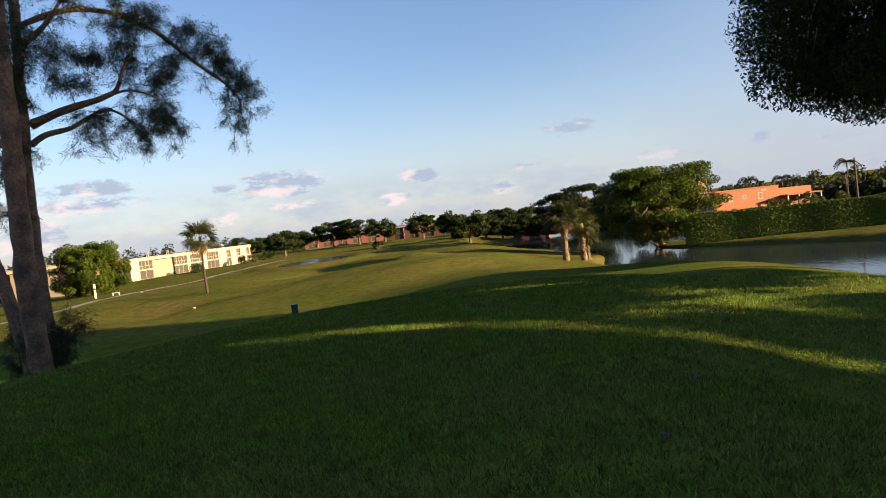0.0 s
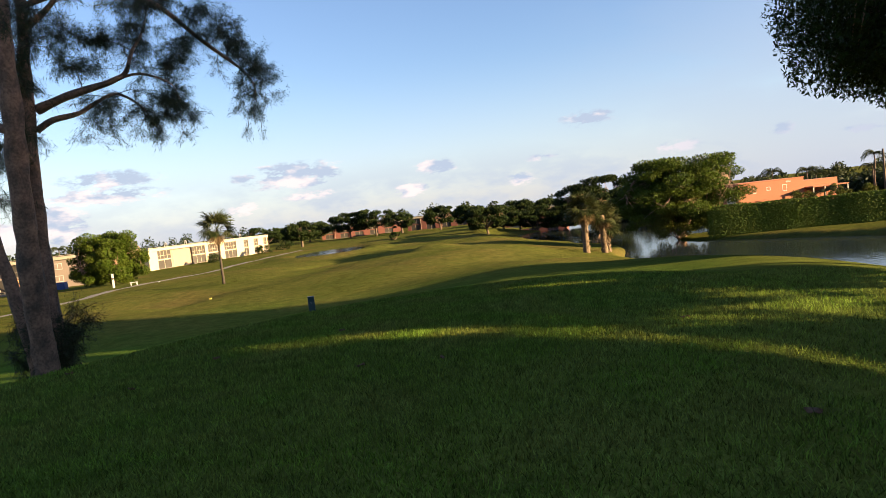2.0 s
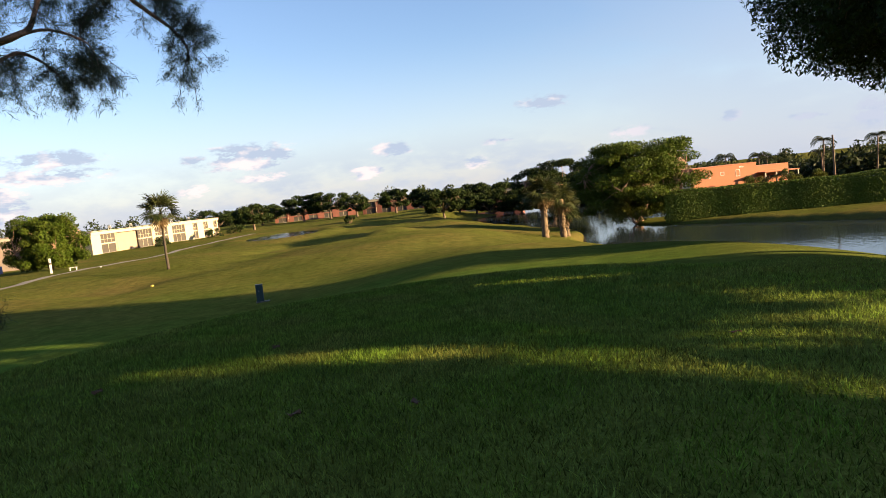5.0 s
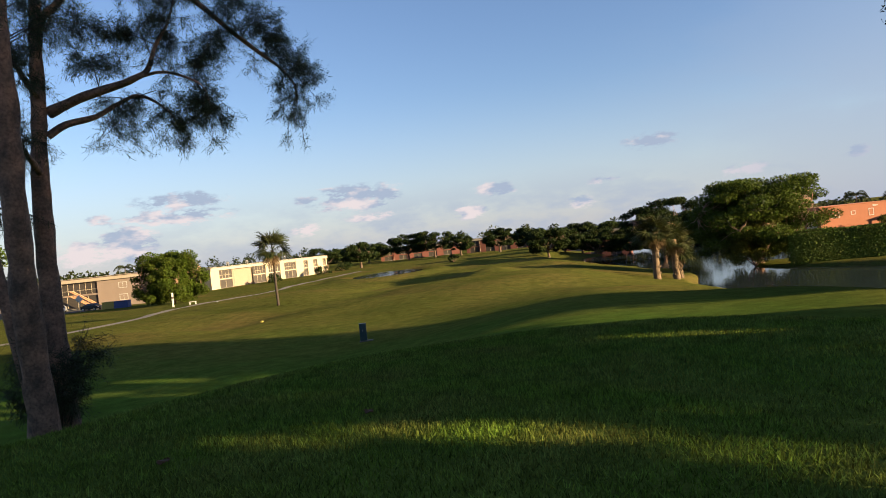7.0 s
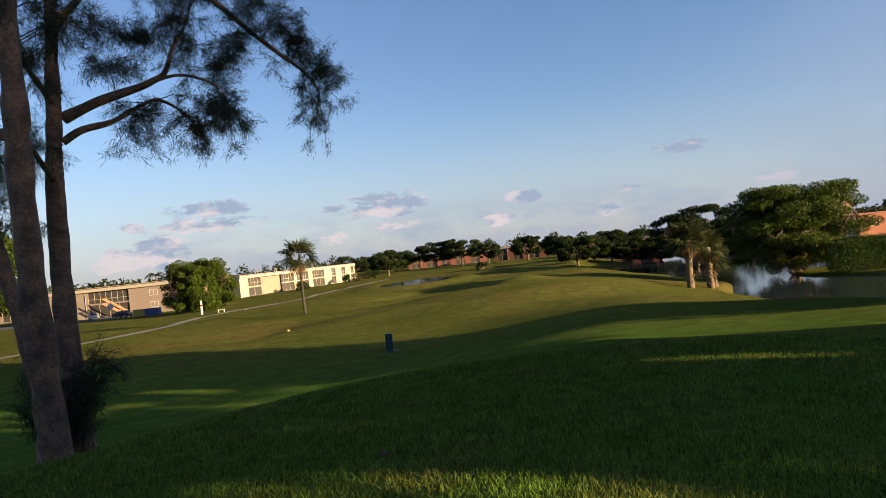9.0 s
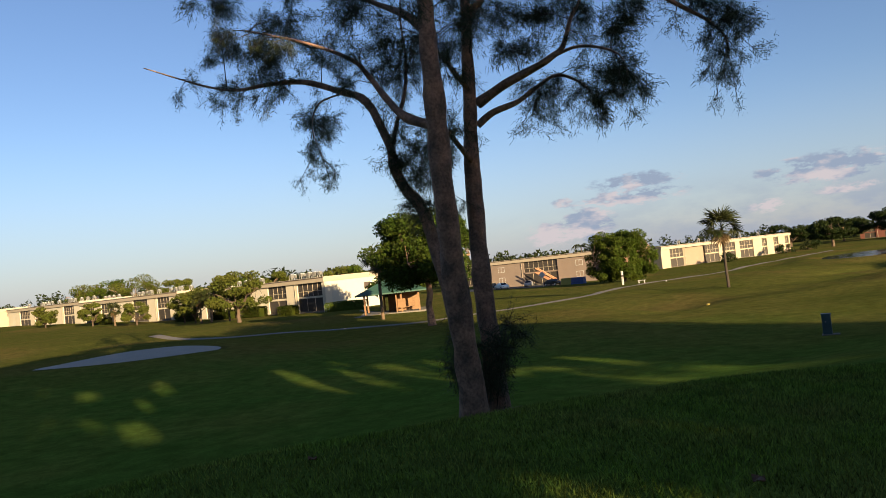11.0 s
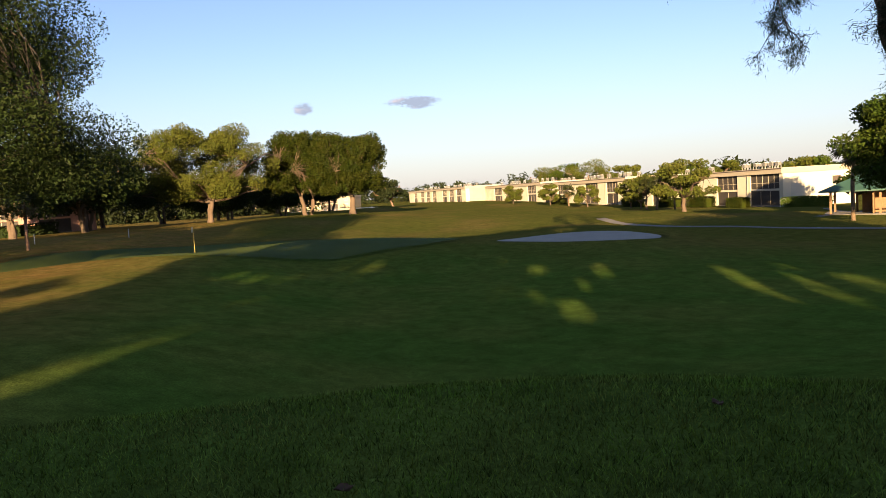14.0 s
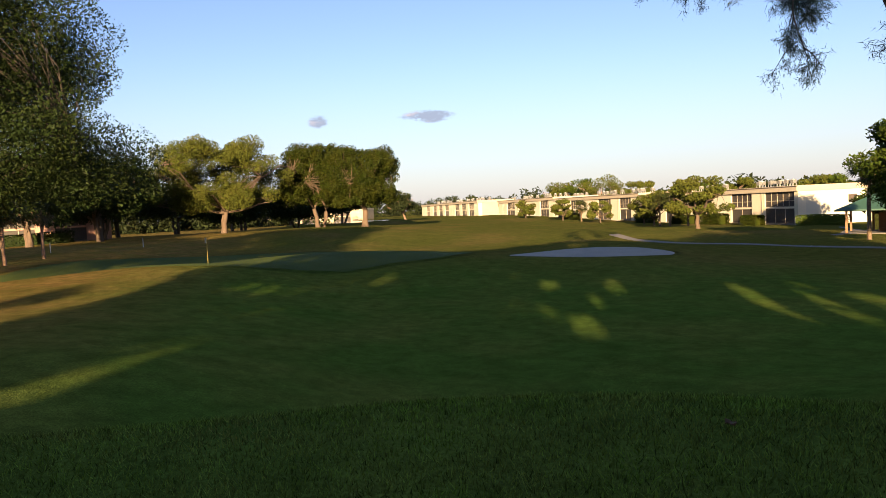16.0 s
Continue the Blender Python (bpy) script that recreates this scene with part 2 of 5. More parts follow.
def turf_material():
    """Mown grass: blade grain, tufts, paler and drier patches, the finer green."""
    mat = bpy.data.materials.new("mown grass")
    mat.use_nodes = True
    nt = mat.node_tree
    N, L = nt.nodes.new, nt.links.new
    b = nt.nodes["Principled BSDF"]
    co = N("ShaderNodeTexCoord").outputs["Object"]

    def noise_(s, detail=4.0, rough=0.55):
        n = N("ShaderNodeTexNoise")
        n.inputs["Scale"].default_value, n.inputs["Detail"].default_value, n.inputs["Roughness"].default_value = s, detail, rough
        L(co, n.inputs["Vector"])
        return n.outputs[0]

    def rng(v, a, c, lo=0.0, hi=1.0):
        n = N("ShaderNodeMapRange")
        L(v, n.inputs[0])
        n.inputs[1].default_value, n.inputs[2].default_value, n.inputs[3].default_value, n.inputs[4].default_value = a, c, lo, hi
        return n.outputs[0]

    def mix(f, a, c):
        n = N("ShaderNodeMix")
        n.data_type = "RGBA"
        L(f, n.inputs["Factor"])
        for v, s in ((a, "A"), (c, "B")):
            if hasattr(v, "links"):
                L(v, n.inputs[s])
            else:
                n.inputs[s].default_value = (*v, 1)
        return n.outputs["Result"]

    # watered tee and slopes, drier fairways beyond
    away = N("ShaderNodeVectorMath")
    away.operation = "DISTANCE"
    L(co, away.inputs[0])
    away.inputs[1].default_value = (-20.0, 12.0, 0.0)
    ragged = N("ShaderNodeMath")
    ragged.operation = "MULTIPLY_ADD"
    L(noise_(0.09, 4.0), ragged.inputs[0])
    ragged.inputs[1].default_value = 26.0
    L(away.outputs["Value"], ragged.inputs[2])
    tee = mix(rng(noise_(0.16), 0.40, 0.66), (0.054, 0.101, 0.0175), (0.084, 0.111, 0.023))
    dry = mix(rng(noise_(0.12), 0.36, 0.66), (0.075, 0.083, 0.018), (0.094, 0.092, 0.023))
    dry = mix(rng(noise_(0.055, 3.0), 0.50, 0.70), dry, (0.122, 0.096, 0.031))
    split = N("ShaderNodeSeparateXYZ")
    L(co, split.inputs[0])
    bank = N("ShaderNodeMath")
    bank.operation = "MULTIPLY"
    L(rng(split.outputs[1], 3.0, -7.0), bank.inputs[0]), L(rng(split.outputs[0], -14.0, -26.0), bank.inputs[1])
    worn = N("ShaderNodeMath")
    worn.operation = "MAXIMUM"
    L(rng(ragged.outputs[0], 36.0, 56.0), worn.inputs[0]), L(bank.outputs[0], worn.inputs[1])
    col = mix(worn.outputs[0], tee, dry)
    col = mix(bank.outputs[0], col, mix(rng(noise_(0.4, 5.0), 0.35, 0.65), (0.120, 0.098, 0.026), (0.165, 0.108, 0.036)))
    col = mix(rng(noise_(1.7, 6.0, 0.7), 0.5, 0.9), col, (0.046, 0.076, 0.017))
    hsv = N("ShaderNodeHueSaturation")
    L(col, hsv.inputs["Color"])
    m = N("ShaderNodeMath")
    m.operation = "MULTIPLY"
    L(rng(noise_(24.0, 6.0, 0.75), 0.3, 0.7, 0.48, 1.5), m.inputs[0])
    L(rng(noise_(1.1, 9.0, 0.78), 0.3, 0.7, 0.62, 1.4), m.inputs[1])
    L(m.outputs[0], hsv.inputs["Value"])
    L(hsv.outputs[0], b.inputs["Base Color"])
    b.inputs["Roughness"].default_value = 0.85
    b.inputs["Specular IOR Level"].default_value = 0.0
    # blades stand at every slant: scattered normals, and light that comes through them
    lean = N("ShaderNodeTexNoise")
    lean.inputs["Scale"].default_value, lean.inputs["Detail"].default_value, lean.inputs["Roughness"].default_value = 31.0, 4.0, 0.8
    L(co, lean.inputs["Vector"])
    off = N("ShaderNodeVectorMath")
    off.operation = "MULTIPLY_ADD"
    L(lean.outputs["Color"], off.inputs[0])
    off.inputs[1].default_value, off.inputs[2].default_value = (5.0, 5.0, 2.0), (-2.5, -2.5, -1.0)
    tilt = N("ShaderNodeVectorMath")
    L(N("ShaderNodeNewGeometry").outputs["Normal"], tilt.inputs[0]), L(off.outputs[0], tilt.inputs[1])
    unit = N("ShaderNodeVectorMath")
    unit.operation = "NORMALIZE"
    L(tilt.outputs[0], unit.inputs[0])
    L(unit.outputs[0], b.inputs["Normal"])
    tr = N("ShaderNodeBsdfTranslucent")
    L(hsv.outputs[0], tr.inputs["Color"]), L(unit.outputs[0], tr.inputs["Normal"])
    sh = N("ShaderNodeMixShader")
    sh.inputs[0].default_value = 0.25
    L(b.outputs[0], sh.inputs[1]), L(tr.outputs[0], sh.inputs[2])
    L(sh.outputs[0], nt.nodes["Material Output"].inputs[0])
    return mat


TURF, WATER = turf_material(), water_material()
GREEN_TURF = material("fine putting turf", (0.063, 0.086, 0.020), 0.9, vary=0.12, scale=0.3, fine=30, bump=1.0, spec=0.04)
BLADE = material("grass blade", (0.110, 0.175, 0.021), 0.7, vary=0.3, scale=0.8, fine=4.0, bump=0, second=(0.150, 0.168, 0.034), island=0.75, translucent=0.35, spec=0.08)
SAND = material("bunker sand", (0.30, 0.262, 0.215), 0.9, vary=0.08, scale=0.8, fine=14, bump=0.4)
CONCRETE = material("worn concrete path", (0.14, 0.125, 0.105), 0.85, vary=0.15, scale=0.5, fine=12, bump=0.2)
ASPHALT = material("asphalt", (0.06, 0.06, 0.06), 0.9, vary=0.2, scale=0.5, fine=20, bump=0.2)
SOIL = material("bare soil and litter", (0.10, 0.065, 0.035), 0.95, vary=0.3, scale=2, fine=20, bump=0.5)
BARK = material("rough grey-brown bark", (0.235, 0.138, 0.092), 0.9, vary=0.35, scale=2.5, fine=16, bump=0.9, second=(0.085, 0.06, 0.045))
BARK_PALE = material("pale bark", (0.088, 0.060, 0.040), 0.9, vary=0.25, scale=1.5, fine=10, bump=0.6)
BOOTS = material("palm trunk fibre", (0.125, 0.085, 0.05), 0.95, vary=0.4, scale=5, fine=14, bump=0.8)
NEEDLE = material("grey-green needles", (0.030, 0.042, 0.020), 0.6, vary=0.2, scale=0.8, fine=6, bump=0, second=(0.042, 0.050, 0.022), island=0.35, translucent=0.2, spec=0.2)
LEAF_DARK = leaf("dark glossy leaves", (0.0124, 0.0223, 0.0059), (0.0198, 0.0288, 0.0065))
LEAF_BLACK = leaf("very dark dense leaves", (0.013, 0.025, 0.006), (0.019, 0.030, 0.007), 0.4)
LEAF_MID = leaf("mid green leaves", (0.0175, 0.0265, 0.0034), (0.0290, 0.0330, 0.0042), 0.4)
LEAF_OLIVE = leaf("olive green leaves", (0.050, 0.062, 0.010), (0.070, 0.074, 0.013), 0.35)
LEAF_BRIGHT = leaf("bright green leaves", (0.026, 0.046, 0.0054), (0.039, 0.053, 0.0074), 0.35)
LEAF_FAR = leaf("distant dark foliage", (0.0142, 0.0211, 0.0084), (0.0227, 0.0285, 0.0095))
FROND = leaf("palm frond green", (0.024, 0.034, 0.0106), (0.0401, 0.0401, 0.014))
FROND_DRY = leaf("dry straw-coloured frond", (0.0966, 0.068, 0.0324), (0.068, 0.0441, 0.0201))
HEDGE = leaf("clipped hedge leaves", (0.048, 0.078, 0.011), (0.064, 0.088, 0.014))
STUCCO = material("cream stucco", (0.32, 0.272, 0.195), 0.85, vary=0.06, scale=0.35, fine=25, bump=0.15, second=(0.29, 0.243, 0.17))
WHITE_WALL = material("white painted wall", (0.398, 0.377, 0.316), 0.8, vary=0.05, scale=0.4, fine=25, bump=0.1)
BROWN_WALL = material("brown painted wall", (0.21, 0.161, 0.119), 0.85, vary=0.08, scale=0.5, fine=20, bump=0.1)
GREY_WALL = material("taupe painted wall", (0.20, 0.155, 0.125), 0.85, vary=0.08, scale=0.5, fine=20, bump=0.1)
ORANGE_WALL = material("orange painted stucco", (0.275, 0.100, 0.050), 0.85, vary=0.08, scale=0.5, fine=20, bump=0.15)
RED_WALL = material("brick red painted wall", (0.13, 0.046, 0.033), 0.85, vary=0.1, scale=0.5, fine=20, bump=0.1)
PINK_WALL = material("salmon painted wall", (0.35, 0.189, 0.14), 0.85, vary=0.08, scale=0.5, fine=20, bump=0.1)
ROOFING = material("weathered roof felt", (0.34, 0.30, 0.25), 0.9, vary=0.15, scale=0.6, fine=12, bump=0.2)
TRIM = material("pale roof fascia", (0.31, 0.265, 0.20), 0.8, vary=0.08, scale=0.8, fine=20, bump=0.1)
DARK_TRIM = material("dark brown frame", (0.06, 0.045, 0.035), 0.6, vary=0.1, bump=0)
GLASS = material("dark window glass", (0.025, 0.028, 0.03), 0.08, vary=0.1, scale=0.4, bump=0, spec=0.6)
SCREEN = material("dark insect screen", (0.038, 0.032, 0.027), 0.75, vary=0.25, scale=0.35, fine=5, bump=0)
METAL = material("galvanised metal", (0.45, 0.45, 0.44), 0.45, metal=0.6, vary=0.12, scale=3, bump=0.05)
WHITE_PAINT = material("white paint", (0.40, 0.395, 0.375), 0.5, vary=0.05, bump=0.05)
GREEN_ROOF = material("dark green metal roof", (0.030, 0.075, 0.055), 0.55, vary=0.12, scale=1.2, bump=0.1)
WOOD = material("honey-coloured timber", (0.18, 0.098, 0.042), 0.7, vary=0.2, scale=2, fine=18, bump=0.2)
UTILITY = material("grey-green painted steel", (0.025, 0.055, 0.062), 0.5, vary=0.12, scale=3, fine=20, bump=0.05)
BLUE = material("blue painted bin", (0.04, 0.07, 0.22), 0.5, vary=0.1, bump=0)
YELLOW = material("yellow flagstick paint", (0.32, 0.26, 0.05), 0.5, vary=0.08, bump=0)
RUBBER = material("black rubber", (0.02, 0.02, 0.02), 0.8, vary=0.1, bump=0)
DARK_CAR = material("dark car paint", (0.02, 0.022, 0.026), 0.25, vary=0.05, bump=0, spec=0.6)
WHITE_CAR = material("white car paint", (0.75, 0.75, 0.74), 0.3, vary=0.03, bump=0, spec=0.6)
SILVER_CAR = material("silver car paint", (0.40, 0.41, 0.42), 0.3, metal=0.4, vary=0.03, bump=0)
ORANGE_PAINT = material("orange painted stair", (0.55, 0.25, 0.13), 0.7, vary=0.1, bump=0)
DRY_LEAF = material("dry fallen leaf", (0.10, 0.045, 0.02), 0.8, vary=0.3, scale=9, bump=0.1)
UNIT_PAINT = material("dull grey unit casing", (0.13, 0.127, 0.12), 0.6, vary=0.15, scale=2, bump=0.05)
BARK_DARK = material("dark palm bark", (0.036, 0.027, 0.020), 0.95, vary=0.3, scale=4, fine=14, bump=0.7)
LEAF_LAKE = leaf("fresh green leaves", (0.030, 0.050, 0.005), (0.046, 0.062, 0.007), 0.35)
CREAM_WALL = material("pale cream painted wall", (0.47, 0.425, 0.33), 0.85, vary=0.06, scale=0.4, fine=25, bump=0.12, second=(0.43, 0.385, 0.29))


# ---- mesh helpers ----
def rot_z(a):
    return Matrix.Rotation(radians(a), 4, "Z")


class Geo:
    """Collects vertices and faces, then makes one mesh."""

    def __init__(self):
        self.v, self.f = [], []

    def add(self, vs, fs):
        n = len(self.v)
        self.v.extend(vs)
        self.f.extend([tuple(i + n for i in q) for q in fs])
        return self

    def box(self, x0, y0, z0, x1, y1, z1, taper=0.0):
        t = taper
        return self.add([(x0, y0, z0), (x1, y0, z0), (x1, y1, z0), (x0, y1, z0), (x0 + t, y0 + t, z1), (x1 - t, y0 + t, z1), (x1 - t, y1 - t, z1), (x0 + t, y1 - t, z1)],
                        [(0, 3, 2, 1), (4, 5, 6, 7), (0, 1, 5, 4), (1, 2, 6, 5), (2, 3, 7, 6), (3, 0, 4, 7)])

    def tube(self, pts, radii, sides=8, lump=0.0, cap=True):
        pts = [Vector(p) for p in pts]
        rings = []
        for i, p in enumerate(pts):
            way = (pts[min(i + 1, len(pts) - 1)] - pts[max(i - 1, 0)]).normalized()
            a = way.orthogonal() if abs(way.z) < 0.95 else Vector((1, 0, 0)).cross(way)
            if abs(way.z) < 0.95:
                a = Vector((0, 0, 1)).cross(way)
            a.normalize()
            b = way.cross(a)
            r = radii[i] if hasattr(radii, "__len__") else radii
            ring = []
            for k in range(sides):
                w = 2 * math.pi * k / sides
                q = r * (1 + lump * (noise.noise((p + Vector((math.cos(w), math.sin(w), 0)) * 2) * 1.7)))
                ring.append(tuple(p + a * (math.cos(w) * q) + b * (math.sin(w) * q)))
            rings.append(ring)
        fs = []
        for i in range(len(rings) - 1):
            for k in range(sides):
                fs.append((i * sides + k, i * sides + (k + 1) % sides, (i + 1) * sides + (k + 1) % sides, (i + 1) * sides + k))
        if cap:
            fs.append(tuple(range(sides))[::-1])
            fs.append(tuple((len(rings) - 1) * sides + k for k in range(sides)))
        return self.add([q for r in rings for q in r], fs)

    def mesh(self, name, smooth=False):
        me = bpy.data.meshes.new(name)
        me.from_pydata(self.v, [], self.f)
        if smooth:
            me.polygons.foreach_set("use_smooth", [True] * len(me.polygons))
        me.update()
        return me


def array_mesh(name, verts, faces, smooth=False):
    """A mesh from numpy arrays: n x 3 places, m x k corners."""
    me = bpy.data.meshes.new(name)
    m, k = faces.shape
    me.vertices.add(len(verts))
    me.vertices.foreach_set("co", np.ascontiguousarray(verts, np.float32).ravel())
    me.loops.add(m * k)
    me.loops.foreach_set("vertex_index", np.ascontiguousarray(faces, np.int32).ravel())
    me.polygons.add(m)
    me.polygons.foreach_set("loop_start", np.arange(0, m * k, k, dtype=np.int32))
    if smooth:
        me.polygons.foreach_set("use_smooth", np.ones(m, bool))
    me.update(calc_edges=True)
    return me


def bevelled(x0, y0, z0, x1, y1, z1, r=0.02, seg=2):
    bm = bmesh.new()
    bmesh.ops.create_cube(bm, size=1.0)
    for v in bm.verts:
        v.co = Vector((x0 if v.co.x < 0 else x1, y0 if v.co.y < 0 else y1, z0 if v.co.z < 0 else z1))
    bmesh.ops.bevel(bm, geom=bm.edges[:], offset=r, segments=seg, affect="EDGES", profile=0.5)
    return bm


def part(name, data, mat, parent, label="", m=None):
    """One mesh object under a thing or a part."""
    if isinstance(data, bmesh.types.BMesh):
        me = bpy.data.meshes.new(name)
        data.to_mesh(me)
        data.free()
        data = me
    elif isinstance(data, Geo):
        data = data.mesh(name)
    if mat and not data.materials:
        data.materials.append(mat)
    ob = new(name, data)
    ob.parent = parent
    if m is not None:
        ob.matrix_local = m
    if label:
        tagged(ob, label)
    return ob


def thing(name, label, category, m, group="", kind=""):
    ob = new(name)
    ob.matrix_world = m
    ob.empty_display_size = 0.3
    return tagged(ob, label, category, group, kind)


def single(name, data, mat, label, category, m=None, group="", kind=""):
    """A thing or piece of the setting that is one mesh."""
    ob = part(name, data, mat, None)
    if m is not None:
        ob.matrix_world = m
    return tagged(ob, label, category, group, kind)


def on_ground(x, y, turn=0.0, sink=0.0):
    return Matrix.Translation((x, y, float(ground_z(x, y)) - sink)) @ rot_z(turn)


# ---- the ground, one sheet to the horizon ----
def ground_mesh():
    def axis(lo, hi, step, far, growth):
        a = list(np.arange(lo, hi + 1e-6, step))
        s = step
        while a[-1] < far:
            s *= growth
            a.append(a[-1] + s)
        s = step
        while a[0] > -far:
            s *= growth
            a.insert(0, a[0] - s)
        return np.array(a)

    xs, ys = axis(-72, 30, 0.65, 3500, 1.05), axis(-16, 100, 0.65, 3500, 1.05)
    X, Y = np.meshgrid(xs, ys)
    Z = ground_z(X, Y)
    n, m = X.shape
    idx = np.arange(n * m).reshape(n, m)
    f = np.stack([idx[:-1, :-1], idx[:-1, 1:], idx[1:, 1:], idx[1:, :-1]], -1).reshape(-1, 4)
    return array_mesh("ground", np.stack([X, Y, Z], -1).reshape(-1, 3), f, True)


single("ground", ground_mesh(), TURF, "mown golf course grass with worn drier patches", "grass", kind="structure")


def sheet(name, outline, z, mat, label, category):
    bm = bmesh.new()
    vs = [bm.verts.new((x, y, 0)) for x, y in outline]
    bm.faces.new(vs)
    bmesh.ops.triangulate(bm, faces=bm.faces[:])
    return single(name, bm, mat, label, category, Matrix.Translation((0, 0, z)), kind="structure")


sheet("water_lake", [(12, -60), (150, -60), (150, 60), (70, 120), (45, 235), (0, 235)], LAKE_Z, WATER, "calm lake water with small ripples", "water")
for cx, cy, rx, ry, pz in PONDS:
    sheet("water_pond", [(cx + (rx + 1) * math.cos(a * 0.2618), cy + (ry + 1) * math.sin(a * 0.2618)) for a in range(24)], pz, WATER, "small pale pond in the fairway", "water")


def draped(name, width, pts, mat, label, category, lift=0.03, step=0.8, edge=0.12):
    """A strip laid over the ground along a smooth line."""
    P = [Vector((*p, 0)) for p in pts]
    line = []
    for i in range(len(P) - 1):
        p0, p1, p2, p3 = P[max(i - 1, 0)], P[i], P[i + 1], P[min(i + 2, len(P) - 1)]
        n = max(2, int((p2 - p1).length / step))
        for k in range(n):
            t = k / n
            line.append(0.5 * ((2 * p1) + (p2 - p0) * t + (2 * p0 - 5 * p1 + 4 * p2 - p3) * t * t + (3 * p1 - p0 - 3 * p2 + p3) * t ** 3))
    line.append(P[-1])
    cols, vs = 5, []
    for i, p in enumerate(line):
        w = (line[min(i + 1, len(line) - 1)] - line[max(i - 1, 0)]).normalized()
        side = Vector((-w.y, w.x, 0))
        for k in range(cols):
            u = (k / (cols - 1) - 0.5) * 2
            q = p + side * (u * width / 2 * (1 + 0.06 * noise.noise(p * 0.6)))
            vs.append((q.x, q.y, float(ground_z(q.x, q.y)) + lift - (edge if abs(u) == 1 else 0)))
    idx = np.arange(len(vs)).reshape(-1, cols)
    f = np.stack([idx[:-1, :-1], idx[:-1, 1:], idx[1:, 1:], idx[1:, :-1]], -1).reshape(-1, 4)
    return single(name, array_mesh(name, np.array(vs), f, True), mat, label, category, kind="structure")


def patch(name, cx, cy, rx, ry, turn, mat, label, category, lift=0.03, wobble=0.12, kind="structure"):
    """An uneven oval laid over the ground."""
    rings, seg, vs = 9, 56, []
    c, s = math.cos(radians(turn)), math.sin(radians(turn))
    for j in range(rings + 1):
        for k in range(seg):
            a = 2 * math.pi * k / seg
            r = j / rings * (1 + wobble * noise.noise((math.cos(a) * 1.6, math.sin(a) * 1.6, cx)))
            u, v = rx * r * math.cos(a), ry * r * math.sin(a)
            x, y = cx + u * c - v * s, cy + u * s + v * c
            vs.append((x, y, float(ground_z(x, y)) + lift - (0.10 if j == rings else 0)))
    idx = np.arange(len(vs)).reshape(rings + 1, seg)
    nxt = np.roll(idx, -1, axis=1)
    f = np.stack([idx[:-1], idx[1:], nxt[1:], nxt[:-1]], -1).reshape(-1, 4)
    return single(name, array_mesh(name, np.array(vs), f, True), mat, label, category, kind=kind)


patch("sand_bunker", -53.8, 29.2, 7.0, 2.8, 58, SAND, "pale raked sand bunker in the grass", "bunker")
patch("putting_green", -66.0, 2.0, 19.0, 20.5, 0, GREEN_TURF, "smooth closely mown putting green", "putting green", 0.06)
draped("cart_path", 2.2, [(-84, 45), (-72, 44.5), (-65, 48), (-52.5, 54), (-47, 63), (-45.5, 78), (-48, 90), (-50.8, 100), (-52, 118), (-50.5, 137), (-53, 165), (-50, 215)], CONCRETE, "worn concrete cart path through the grass", "path", 0.04)
draped("garden_path", 1.3, [(-67.6, 62.8), (-69.5, 66.5), (-74, 72), (-84, 78)], CONCRETE, "narrow concrete path from the shelter to the apartments", "path", 0.04)


# ---- trees ----
def scatter_leaves(rng, centres, radii, count, size, flat=0.75, stretch=0.55, down=0.0):
    """Pointed leaves spread through clumps; returns vertices and faces."""
    centres, radii = np.asarray(centres, float), np.asarray(radii, float)
    w = radii ** 2
    pick = rng.choice(len(centres), count, p=w / w.sum())
    d = rng.normal(size=(count, 3))
    d /= np.linalg.norm(d, axis=1, keepdims=True)
    r = rng.random(count) ** 0.3
    p = centres[pick] + d * (r * radii[pick])[:, None] * [1, 1, flat]
    a = rng.normal(size=(count, 3))
    a[:, 2] -= down
    a /= np.linalg.norm(a, axis=1, keepdims=True)
    n = d * 0.7 + rng.normal(size=(count, 3)) * 0.6
    b = np.cross(a, n)
    b /= np.linalg.norm(b, axis=1, keepdims=True) + 1e-9
    s = size * (0.65 + 0.7 * rng.random(count))[:, None]
    v = np.stack([p - a * s - b * s * stretch, p - a * s * 0.8 + b * s * stretch, p + a * s], 1).reshape(-1, 3)
    f = np.arange(count * 3).reshape(-1, 3)
    return v, f


# grass strips kept sunlit by cutting leaves from the crowns: both ends, half width
LIT_STRIPS = (
    (-3.3, 10.2, -0.2, 9.6, 0.36), (-0.2, 9.6, 2.2, 7.7, 0.27), (2.2, 7.7, 4.2, 6.3, 0.26),
    (0.3, 14.8, 2.3, 13.8, 0.38), (2.3, 13.8, 3.1, 12.0, 0.32), (3.1, 12.0, 4.9, 7.9, 0.34), (6.4, 12.6, 6.8, 7.0, 0.5), (-1.6, 13.6, -0.2, 12.9, 0.15),
    (-42.6, 21.6, -39.8, 20.8, 0.55), (-41.0, 25.0, -37.0, 23.7, 0.5), (-31.0, 19.1, -26.6, 17.9, 0.6), (-37.0, 22.2, -33.2, 21.0, 0.32),
    (-37.0, 30.7, -25.8, 26.6, 0.55), (-36.0, 33.7, -23.3, 28.1, 0.7), (-31.0, 33.8, -20.5, 30.2, 0.95), (-29.0, 35.2, -19.5, 31.8, 0.5), (-20.6, 33.0, -18.6, 33.5, 0.5), (-20.4, 36.8, -15.8, 35.0, 0.45),
    (-15.0, 0.4, -24.6, 2.8, 0.7),
)


